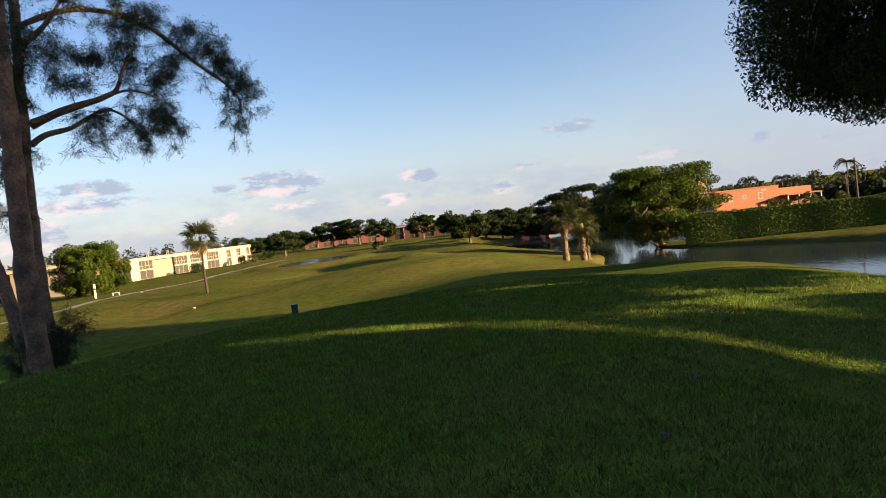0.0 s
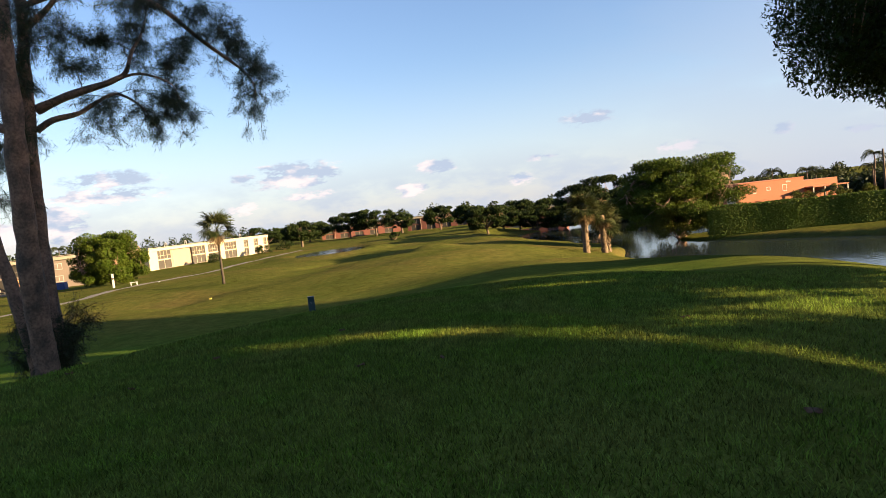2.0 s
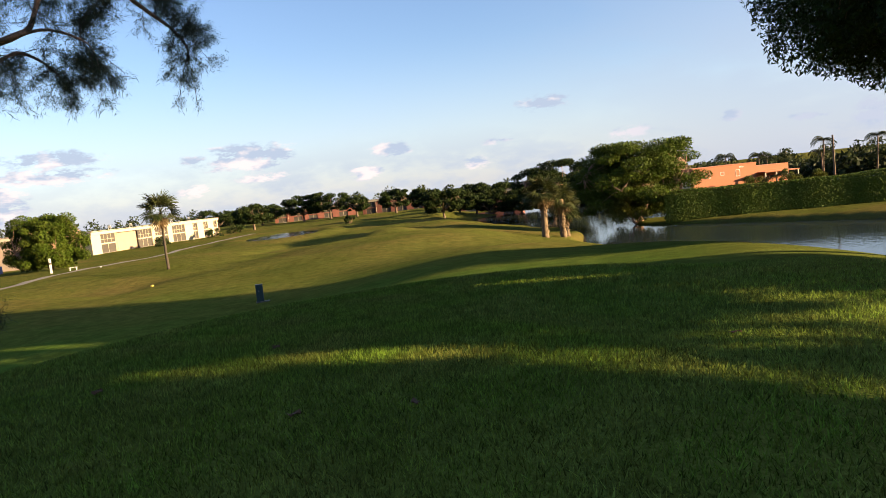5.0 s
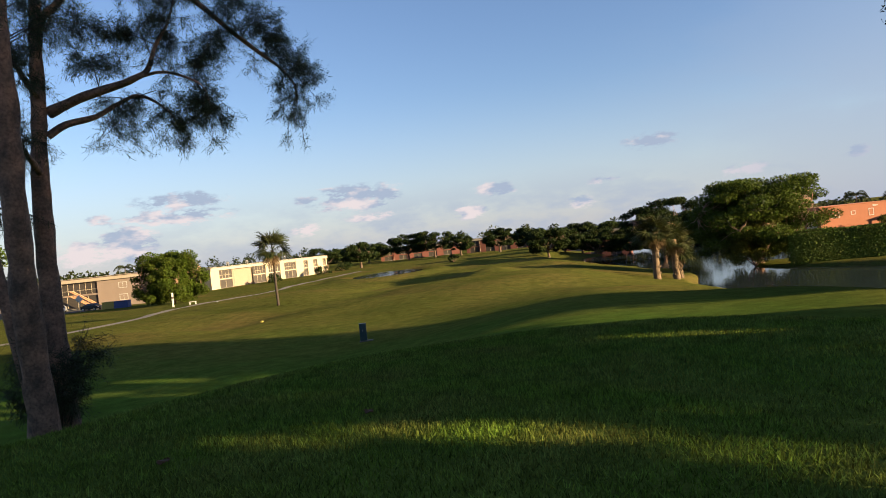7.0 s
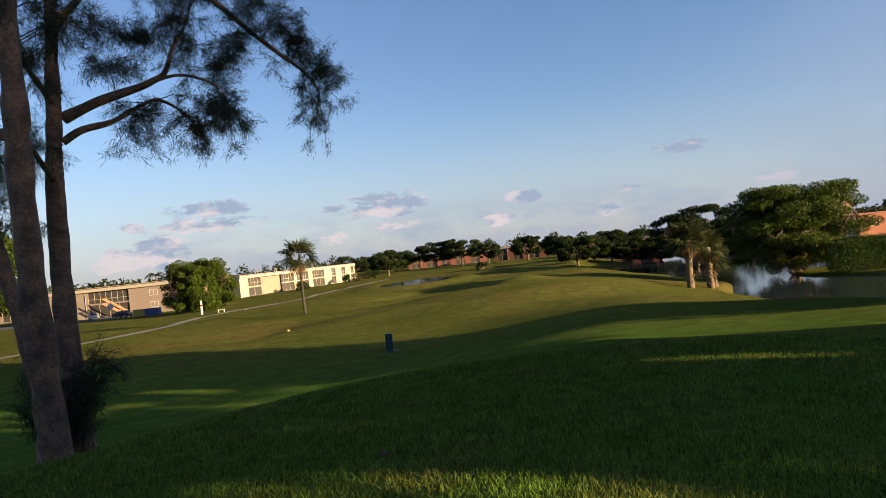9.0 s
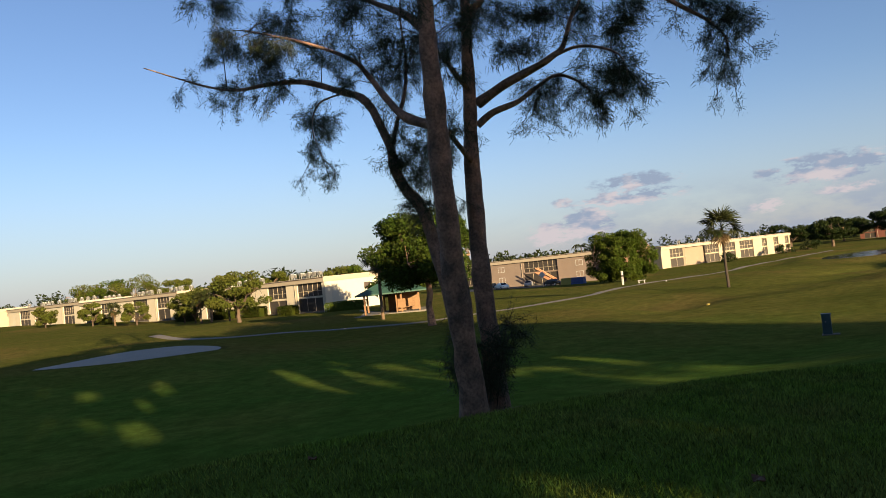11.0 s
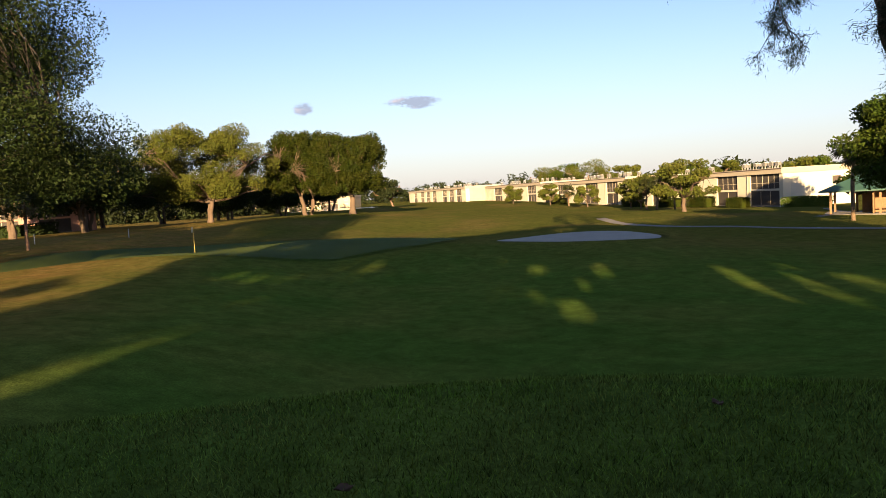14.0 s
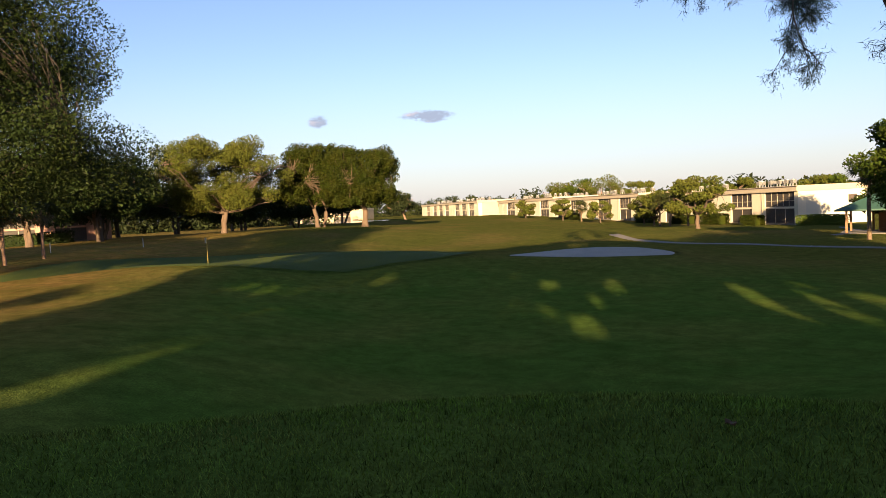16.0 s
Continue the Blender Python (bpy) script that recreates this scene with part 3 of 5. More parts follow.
def shades(v):
    """For each leaf (three corners): whether its shadow falls outside the lit strips."""
    way = np.array(sun_way)
    u = np.array([way[1], -way[0], 0.0]) / math.cos(SUN_EL)
    w = np.cross(u, way) / way[2]
    p = v.reshape(-1, 3, 3).mean(1)
    a, b = p @ u, p @ w
    keep = np.ones(len(p), bool)
    for x0, y0, x1, y1, half in LIT_STRIPS:
        n = max(2, int(math.hypot(x1 - x0, y1 - y0) / 1.2) + 1)
        line = np.stack([np.linspace(x0, x1, n), np.linspace(y0, y1, n)], -1)
        line = np.column_stack([line, ground_z(line[:, 0], line[:, 1])])
        A, B = line @ u, line @ w
        for i in range(n - 1):
            da, db = A[i + 1] - A[i], B[i + 1] - B[i]
            t = np.clip(((a - A[i]) * da + (b - B[i]) * db) / (da * da + db * db), 0, 1)
            keep &= np.hypot(a - A[i] - t * da, b - B[i] - t * db) > half
    return keep


def limb_line(rng, start, end, n=5, bend=0.12, sag=0.0):
    start, end = Vector(start), Vector(end)
    L = (end - start).length
    out = []
    for i in range(n + 1):
        t = i / n
        q = start.lerp(end, t)
        if 0 < i < n:
            q += Vector(rng.normal(size=3)) * (bend * L * 0.25)
        q.z += sag * L * math.sin(math.pi * t)
        out.append(q)
    return out


def broadleaf(name, label, x, y, height, spread, trunk, bark, leaves, seed, count=9000, size=0.32, bare=0.25, clumps=46, flat=0.55, stems=1, group="", lean=(0, 0), dome=1.0, droop=0.0, m=None, clump=0.19, fill=0.0, gaps=False, arms=(), slim=0.55):
    """A spreading tree: forking limbs, with clumps of leaves at their ends."""
    rng = np.random.default_rng(seed)
    t = thing(name, label, "tree", m or on_ground(x, y, 0, 0.15), group)
    wood = Geo()
    tips = []
    base_h = height * bare
    for s in range(stems):
        off = Vector((rng.normal() * trunk * 1.2, rng.normal() * trunk * 1.2, 0)) if stems > 1 else Vector((0, 0, 0))
        top = Vector((off.x * 2.2 + lean[0] * 0.4, off.y * 2.2 + lean[1] * 0.4, base_h * (0.85 + 0.3 * rng.random())))
        r = trunk * (0.72 if stems > 1 else 1.0)
        line = limb_line(rng, off, top, 4, 0.10)
        wood.tube([line[0] - Vector((0, 0, 0.3))] + line, [r * 1.6, r * 1.3, r, r * 0.92, r * 0.86, r * 0.85], 10, 0.25)
        k = max(3, int(7 / stems))
        for i in range(k):
            a = 2 * math.pi * (i + rng.random() * 0.7) / k + s
            out = spread * (0.30 + 0.22 * rng.random())
            end = Vector((top.x + lean[0] * 0.4 + math.cos(a) * out, top.y + lean[1] * 0.4 + math.sin(a) * out, base_h + (height - base_h) * (0.30 + 0.38 * rng.random())))
            limb = limb_line(rng, top, end, 4, 0.22, 0.06)
            wood.tube(limb, [r * 0.6, r * 0.48, r * 0.40, r * 0.32, r * 0.24], 7, 0.2)
            tips.append((end, r * 0.22))
    C, R = [], []
    for a, reach, z in arms:
        end = Vector((math.cos(radians(a)) * reach, math.sin(radians(a)) * reach, z))
        limb = limb_line(rng, (0, 0, base_h * 0.9), end, 5, 0.12, -0.04)
        wood.tube(limb, [trunk * 0.5, trunk * 0.42, trunk * 0.36, trunk * 0.3, trunk * 0.22, trunk * 0.15], 7, 0.2)
        tips.append((end, trunk * 0.14))
        C.append(end + Vector((0, 0, 1.2)))
        R.append(spread * clump * 0.9)
    cz = base_h + (height - base_h) * 0.45
    for i in range(clumps):
        a, u = rng.random() * 2 * math.pi, rng.random()
        zc = base_h + (height - base_h) * (0.10 + 0.82 * u)
        h = (zc - cz) / (height - cz if zc > cz else (cz - base_h) * 1.15)
        prof = math.sqrt(max(0.05, 1 - abs(h) ** (2.2 * dome)))
        rr = spread * 0.5 * prof * (0.62 + 0.36 * rng.random()) * (1 + 0.22 * noise.noise((math.cos(a) * 1.3 + seed, math.sin(a) * 1.3, h)))
        if fill and rng.random() < fill:
            rr *= 0.55
        c = Vector((lean[0] + rr * math.cos(a), lean[1] + rr * math.sin(a), zc))
        C.append(c)
        R.append(spread * clump * (0.6 + 0.7 * rng.random()))
        near = min(tips, key=lambda q: (q[0] - c).length)
        wood.tube(limb_line(rng, near[0], c, 3, 0.2), [near[1] * 0.8, near[1] * 0.5, near[1] * 0.3, 0.015], 5)
    part("trunk", wood.mesh("trunk", True), bark, t)
    v, f = scatter_leaves(rng, [tuple(c) for c in C], R, count, size, flat, slim, droop)
    # drop the leaves whose shadow would land on a strip chosen to be lit
    if gaps:
        base = np.array(t.matrix_world.translation)
        v = v.reshape(-1, 9)[shades(v + base)].reshape(-1, 3)
        f = np.arange(len(v)).reshape(-1, 3)
    part("crown", array_mesh("crown", v, f), leaves, t)
    return t


def fan_frond(rng, blades, length, spread):
    """A fan of narrow drooping blades along +x; returns vertices and faces."""
    vs, fs = [], []
    for i in range(blades):
        a = (i / (blades - 1) - 0.5) * spread
        d = np.array([math.cos(a), math.sin(a), 0])
        s = np.array([-math.sin(a), math.cos(a), 0.25 * (1 if i % 2 else -1)])
        L = length * (0.75 + 0.3 * math.cos(a * 0.8)) * (0.9 + 0.2 * rng.random())
        w = length * 0.045
        p = [d * L * t + np.array([0, 0, -L * 0.5 * t ** 2.6 * (0.4 + rng.random() * 0.6)]) for t in (0.02, 0.45, 0.8, 1.0)]
        n = len(vs)
        vs += [p[0], p[1] - s * w, p[1] + s * w, p[2] - s * w * 0.7, p[2] + s * w * 0.7, p[3]]
        fs += [(n, n + 1, n + 2, n + 2), (n + 1, n + 3, n + 4, n + 2), (n + 3, n + 5, n + 4, n + 4)]
    return np.array(vs), fs


def cabbage_palm(label, x, y, height, trunk_r, crown_r, seed, booted=False, fronds=34, bark=None, lean=(0, 0), group="", m=None, name="palm_tree"):
    rng = np.random.default_rng(seed)
    t = thing(name, label, "palm tree", m or on_ground(x, y, 0, 0.1), group)
    top = Vector((lean[0], lean[1], height - crown_r * 0.75))
    line = limb_line(rng, (0, 0, -0.3), top, 7, 0.03)
    g = Geo().tube(line, [trunk_r * (1.25 - 0.3 * min(1, i / 3)) for i in range(8)], 10, 0.25)
    if booted:
        for k in range(110):
            u = rng.random()
            p = line[0].lerp(top, 0.12 + 0.86 * u)
            a = rng.random() * 6.283
            d = Vector((math.cos(a), math.sin(a), 0))
            q = p + d * trunk_r * 0.95
            g.tube([q, q + d * 0.12 + Vector((0, 0, 0.22))], [0.07, 0.02], 4)
    part("trunk", g.mesh("trunk", True), bark or BOOTS, t)

    def whorl(nm, n, mat, lo, hi, size):
        V, F = [], []
        for i in range(n):
            v, f = fan_frond(rng, 15, size * (0.85 + 0.3 * rng.random()), 3.6)
            el = lo + (hi - lo) * rng.random()
            stem = size * (0.7 + 0.35 * rng.random())
            v = v + [stem, 0, 0]
            M = np.array((Matrix.Rotation(rng.random() * 6.283, 3, "Z") @ Matrix.Rotation(-radians(el), 3, "Y") @ Matrix.Rotation(rng.normal() * 0.5, 3, "X")))
            k = sum(len(q) for q in V)
            V.append(v @ M.T + np.array(top))
            F += [tuple(j + k for j in q) for q in f]
            k = sum(len(q) for q in V)
            st = np.array([[0, -0.025, 0], [0, 0.025, 0], [stem * 1.1, 0.02, 0], [stem * 1.1, -0.02, 0]]) @ M.T + np.array(top)
            V.append(st)
            F.append((k, k + 1, k + 2, k + 3))
        F = [tuple(dict.fromkeys(q)) for q in F]
        me = bpy.data.meshes.new(nm)
        me.from_pydata([tuple(q) for q in np.concatenate(V)], [], F)
        part(nm, me, mat, t)

    whorl("crown", fronds, FROND, -35, 80, crown_r * 0.56)
    whorl("dry_skirt", max(5, fronds // 4), FROND_DRY, -75, -35, crown_r * 0.46)
    return t


def feather_palm(label, x, y, height, seed, fronds=16, size=2.6, group="", m=None):
    """A slim palm with long arching feather fronds."""
    rng = np.random.default_rng(seed)
    t = thing("palm_tree", label, "palm tree", m or on_ground(x, y, 0, 0.1), group)
    top = Vector((rng.normal() * 0.3, rng.normal() * 0.3, height - size * 0.4))
    part("trunk", Geo().tube(limb_line(rng, (0, 0, -0.3), top, 6, 0.03), [0.22, 0.18, 0.16, 0.15, 0.14, 0.13, 0.13], 8).mesh("trunk", True), BARK_PALE, t)
    g = Geo()
    for i in range(fronds):
        a, up = 2 * math.pi * i / fronds + rng.random() * 0.4, 0.1 + 0.9 * rng.random()
        d = Vector((math.cos(a), math.sin(a), 0))
        pts = [top + d * (size * u * (1 - 0.15 * u)) + Vector((0, 0, size * (up * u - (0.55 + 0.5 * up) * u * u))) for u in (0, 0.2, 0.4, 0.6, 0.8, 1.0)]
        g.tube(pts, [0.04, 0.035, 0.03, 0.02, 0.015, 0.008], 4)
        side = Vector((-d.y, d.x, 0))
        for j in range(1, 22):
            u = j / 22
            k = min(4, int(u * 5))
            p = pts[k].lerp(pts[k + 1], u * 5 - k)
            for sgn in (-1, 1):
                q = p + side * (sgn * size * 0.24 * math.sin(math.pi * (0.15 + 0.8 * u))) + d * 0.12 + Vector((0, 0, -size * 0.14 * (0.6 + 0.8 * rng.random())))
                g.add([tuple(p + d * 0.05), tuple(p - d * 0.05), tuple(q)], [(0, 1, 2)])
    part("crown", g, FROND, t)
    return t


def beefwood():
    """Three tall stems from one root with thin drooping needle twigs."""
    rng = np.random.default_rng(7)
    yaw = radians(42.0)
    R = Vector((math.cos(yaw), math.sin(yaw), 0))
    D = Vector((-math.sin(yaw), math.cos(yaw), 0))
    t = thing("beefwood_tree", "tall three-stemmed beefwood pine with rough bark and wispy needles", "tree", on_ground(-11.9, 19.4, 0, 0.1))

    def P(u, v, w=0.0):
        k = 1 + w / 17.5
        return R * (u * k) + D * w + Vector((0, 0, 4 + (v - 4) * k if v > 4 else v))

    def smooth(pts, n=4):
        out = []
        for i in range(len(pts) - 1):
            p0, p1, p2, p3 = pts[max(i - 1, 0)], pts[i], pts[i + 1], pts[min(i + 2, len(pts) - 1)]
            for k in range(n):
                q = k / n
                out.append(0.5 * ((2 * p1) + (p2 - p0) * q + (2 * p0 - 5 * p1 + 4 * p2 - p3) * q * q + (3 * p1 - p0 - 3 * p2 + p3) * q ** 3))
        return out + [pts[-1]]

    def stem(name, pts, r0, r1, sides=12):
        line = smooth(pts)
        n = len(line) - 1
        part(name, Geo().tube(line, [r0 + (r1 - r0) * i / n + (0.10 * r0 / 0.33 * max(0, 1 - i / 3.0) if r0 > 0.25 else 0) for i in range(n + 1)], sides, 0.32).mesh(name, True), BARK, t)
        return line

    A = stem("stem", [P(0.08, -0.3, -0.7), P(0.02, 1.6, -0.9), P(-0.08, 3.4, -1.2), P(-0.10, 4.8, -1.5), P(-0.12, 7.4, -1.9), P(-0.1, 8.8, -2.1), P(-0.08, 10.1, -2.2), P(0, 13, -2.2), P(0.1, 16, -2.1), P(0.2, 18.5, -2.0)], 0.33, 0.11)
    B = stem("stem", [P(0.68, -0.3, 1.1), P(0.66, 1.6, 1.1), P(0.63, 3.2, 1.1), P(0.64, 4.7, 1.1), P(0.69, 6.4, 1.1), P(0.80, 7.9, 1.1), P(0.85, 8.9, 1.1), P(0.95, 10.3, 1.1), P(1.1, 13.5, 1.1), P(1.2, 17, 1.1)], 0.29, 0.09)
    C = stem("stem", [P(0.1, 0.3, 0.3), P(-0.2, 2.8, 0.6), P(-0.62, 5.2, 0.7), P(-1.0, 5.9, 0.8), P(-1.25, 6.5, 0.8), P(-1.32, 7.1, 0.9), P(-1.75, 8.2, 1.3), P(-2.4, 8.55, 2.0), P(-3.3, 8.9, 2.8), P(-4.3, 8.92, 3.4), P(-5.0, 8.88, 3.8), P(-5.8, 9.1, 4.2), P(-7.2, 9.7, 4.8)], 0.19, 0.015)
    limbs = [
        (0.10, [P(0.93, 7.3, 1.1), P(1.35, 7.6, 1.0), P(2.0, 7.8, 0.8), P(2.5, 8.1, 0.9), P(3.05, 8.35, 0.9), P(3.7, 8.0, 0.8), P(4.05, 7.4, 0.7)]),
        (0.14, [P(1.0, 7.85, 1.1), P(1.6, 8.2, 0.7), P(2.3, 8.5, 0.3), P(2.9, 8.8, -0.2), P(3.24, 9.05, -0.3), P(3.5, 9.7, -0.4), P(3.85, 10.3, -0.5), P(4.2, 11.4, -0.6)]),
        (0.05, [P(2.9, 8.8, -0.2), P(3.7, 9.0, -0.1), P(4.6, 8.7, 0), P(4.8, 8.0, 0.1)]),
        (0.10, [P(1.0, 10.6, 1.1), P(2.4, 11.3, 0.5), P(4.2, 11.2, 0), P(5.6, 10.2, 0), P(6.3, 9.7, 0.1), P(6.9, 9.3, 0.1), P(7.3, 8.8, 0.2), P(7.3, 8.3, 0.2)]),
        (0.12, [P(-0.2, 7.4, -1.9), P(-0.88, 7.7, -1.5), P(-1.26, 8.2, -1.0), P(-1.64, 8.8, -0.5), P(-2.05, 9.3, -0.6), P(-3.2, 9.85, -0.8), P(-4.6, 10.3, -0.9)]),
        (0.12, [P(-0.1, 9.75, -2.1), P(-0.6, 10.25, -1.4), P(-1.2, 10.6, 0.5), P(-2.0, 11.0, 0.7), P(-3.6, 11.7, 0.9)]),
        (0.07, [P(-1.22, 7.1, 0.8), P(-1.04, 7.65, 1.0), P(-0.8, 8.3, 1.2), P(-0.66, 9.2, 1.4), P(-0.7, 10.2, 1.5), P(-0.5, 11.6, 1.6)]),
        (0.03, [P(-2.3, 8.5, 2.0), P(-2.95, 8.3, 3.2), P(-3.15, 7.7, 4.2), P(-2.95, 6.9, 5.0)]),
        (0.10, [P(0.72, 6.4, 1.1), P(0.3, 7.0, -0.3), P(-0.1, 7.6, -1.9)]),
        (0.09, [P(0.82, 8.2, 1.1), P(0.35, 8.9, -0.4), P(-0.05, 9.5, -2.1)]),
        (0.13, [P(0.92, 10.0, 1.1), P(1.4, 10.5, 0.6), P(1.9, 11.3, 0.1), P(2.6, 12.6, 0)]),
        (0.10, [P(0.0, 10.6, -2.2), P(-1.2, 11.6, -1.6), P(-2.8, 12.2, -1.2), P(-4.6, 12.2, -1.4), P(-5.6, 11.6, -1.4)]),
        (0.10, [P(0.0, 12, -2.2), P(0.8, 13.4, -2.4), P(1.8, 14.5, -2.8)]),
        (0.10, [P(0.0, 13.2, -2.2), P(-1.2, 14.4, -1.4), P(-2.6, 15.0, 0.4)]),
        (0.10, [P(1.0, 13.0, 1.1), P(2.2, 14.2, 1.1), P(3.6, 14.5, 1.2)]),
    ]
    twigs, V, F = Geo(), [], []

    def spray(p, way, n):
        """Short needle branchlets about a twig."""
        p = np.array(p)
        d = rng.normal(size=(n, 3)) * 0.8 + np.array(way) * 0.6 + [0, 0, -0.3]
        d /= np.linalg.norm(d, axis=1, keepdims=True)
        side = np.cross(d, rng.normal(size=(n, 3)))
        side /= np.linalg.norm(side, axis=1, keepdims=True)
        L = 0.145 * (0.5 + rng.random(n))[:, None]
        a = p + rng.normal(size=(n, 3)) * 0.07
        k = sum(len(q) for q in V)
        V.append(np.stack([a - side * 0.0068, a + side * 0.0068, a + d * L + [0, 0, -0.015]], 1).reshape(-1, 3))
        F.append(np.arange(n * 3).reshape(-1, 3) + k)

    def branchlets(line, lo, r, count, length, needles=16):
        for i in range(count):
            u = lo + (1 - lo) * rng.random()
            k = min(len(line) - 2, int(u * (len(line) - 1)))
            p = line[k].lerp(line[k + 1], u * (len(line) - 1) - k)
            way = (line[k + 1] - line[k]).normalized()
            d = (way * 0.6 + Vector(rng.normal(size=3)) * 0.7 + Vector((0, 0, 0.1))).normalized()
            L = length * (0.5 + 0.8 * rng.random())
            q1, q2 = p + d * L * 0.5, p + d * L + Vector((0, 0, -0.28 * L))
            twigs.tube([p, q1, q2], [r, r * 0.6, 0.006], 4, 0, False)
            for j in range(5):
                h = 0.3 + 0.7 * rng.random()
                b = p.lerp(q1, min(1, h * 2)) if h < 0.5 else q1.lerp(q2, h * 2 - 1)
                e = b + (d * 0.4 + Vector(rng.normal(size=3)) * 0.7 + Vector((0, 0, -0.3))).normalized() * (0.25 + 0.35 * rng.random())
                twigs.tube([b, e], [0.008, 0.004], 3, 0, False)
                for h2 in (0.2, 0.45, 0.72, 1.0):
                    spray(b.lerp(e, h2), (e - b).normalized(), needles)

    lines = [C[16:]]
    for r, pts in limbs:
        line = stem("limb", pts, r, 0.018, 7)
        lines.append(line)
        L = sum((line[i + 1] - line[i]).length for i in range(len(line) - 1))
        if L > 2:
            branchlets(line, 0.42, 0.016, int(4 + L * 2.2), 0.9)
    branchlets(C, 0.66, 0.015, 20, 0.8)
    branchlets(A, 0.62, 0.018, 40, 1.6)
    branchlets(B, 0.66, 0.018, 36, 1.5)
    # the fuller tufts
    tufts = [P(-4.5, 9.8, 2.8), P(-5.2, 9.9, 3.2), P(-3.4, 10.1, 1.4), P(-2.7, 9.3, 2.0), P(-4.0, 9.3, 2.8), P(-3.05, 7.6, 4.4), P(-1.1, 9.4, 0.9), P(-0.8, 8.6, 1.2), P(-1.9, 10.3, 0.2), P(-5.4, 11.0, -0.6),
             P(2.6, 9.6, 0.3), P(2.0, 8.9, 0.8), P(3.8, 9.7, 0), P(4.5, 9.0, 0.2), P(4.6, 8.1, 0.3), P(4.05, 7.5, 0.6), P(2.6, 7.6, 0.9), P(1.9, 9.7, 0.3), P(7.3, 9.0, 0.2), P(6.7, 9.7, 0.1), P(5.1, 9.6, 0.1), P(5.6, 10.7, 0), P(6.3, 10.3, 0), P(4.6, 11.0, 0.1), P(3.4, 10.9, -0.4)]
    spots = [q for line in lines for q in line[len(line) // 4:]]
    for c in tufts:
        c = c + Vector((0, 0, 0.28))
        near = min(spots, key=lambda q: (q - c).length)
        way = [near, near.lerp(c, 0.5) + Vector((0, 0, 0.1)), c]
        twigs.tube(way, [0.018, 0.013, 0.008], 4, 0, False)
        branchlets(way, 0.45, 0.010, 9, 0.7)
    # young shoots about the foot and up the leaning stem
    for i in range(22):
        a, rr = rng.random() * 6.283, 0.2 + 0.25 * rng.random()
        p = P(0.4, 0.0, 0.3) + Vector((math.cos(a) * rr, math.sin(a) * rr, 0.2 + rng.random() * 1.2))
        out = 0.25 + 0.6 * rng.random()
        e = p + Vector((math.cos(a) * out, math.sin(a) * out, 0.7 + 1.1 * rng.random()))
        twigs.tube([p, p.lerp(e, 0.5) + Vector((0, 0, 0.08)), e], [0.014, 0.010, 0.005], 4, 0, False)
        branchlets([p, p.lerp(e, 0.5), e], 0.3, 0.008, 2, 0.3, 11)
    for i in range(22):
        k = 7 + int(rng.random() * 9)
        p = C[k] + Vector(rng.normal(size=3)) * 0.1
        e = p + Vector((rng.normal() * 0.4 + 0.15, rng.normal() * 0.4, 0.9 + 0.9 * rng.random()))
        branchlets([p, p.lerp(e, 0.5), e], 0.2, 0.009, 2, 0.5, 12)
    part("twig", twigs, BARK_DARK, t)
    part("foliage", array_mesh("foliage", np.concatenate(V), np.concatenate(F)), NEEDLE, t, "wispy grey-green needle foliage")


beefwood()


# the overhanging tree beside the tee, and unseen trees added to shade the tee
broadleaf("shade_tree", "large dark-leaved shade tree overhanging the tee", 21.5, 26.0, 21.6, 17.5, 0.42, BARK, LEAF_BLACK, 21, 330000, 0.10, 0.415, 230, 0.75, clump=0.105, slim=0.42, droop=0.9, dome=1.5, fill=0.3, gaps=True)
for i, (x, y, h, w, b, n) in enumerate(((19.5, 17.4, 21.0, 9.0, 0.31, 34000), (18.3, 8.4, 21.0, 9.6, 0.30, 38000), (18.5, -5.6, 20.0, 12.6, 0.22, 34000), (20.8, -0.6, 22.0, 10.5, 0.26, 40000), (21.0, 13.2, 20.0, 8.6, 0.31, 32000))):
    broadleaf("shade_tree", "unseen tall dense dark-leaved tree added to cast shade", x, y, h, w, 0.34, BARK, LEAF_DARK, 220 + i, n, 0.24, b, 80, 0.65, fill=0.4, group="trees behind the tee", gaps=True)
# out of view; crown sized to shade part of the putting green and bank
broadleaf("shade_tree", "unseen very tall slim tree added behind the tee, its high crown shading the green", 18.0, -14.0, 21.5, 8.0, 0.22, BARK, LEAF_DARK, 227, 13000, 0.26, 0.45, 50, 0.6, fill=0.35)
for i, (x, y, h, w) in enumerate(((-112, 104, 8.6, 9), (-124, 106, 8.8, 9), (-143, 103, 9.2, 8), (-158, 104, 9.6, 10), (-186, 100, 10.0, 9), (-216, 101, 12.4, 15), (-231, 100, 12.0, 13), (-246, 99, 11.4, 14), (-104, 103, 8.2, 7))):
    broadleaf("shade_tree", "leafy green tree behind the flat apartment roofs", x, y, h, w, 0.25, BARK, LEAF_OLIVE if i % 3 else LEAF_LAKE, 260 + i, 7000, 0.24, 0.2, 34, 0.55, clump=0.15, group="trees behind the roofs")
# added companion of the overhanging tree, shades the ground by the utility box
broadleaf("shade_tree", "low dense tree leaning out over the lake, added to cast shade", 22.4, 27.8, 15.5, 12.0, 0.3, BARK, LEAF_DARK, 228, 44000, 0.2, 0.25, 90, 0.7, lean=(6.4, 0.8), fill=0.4, gaps=True)
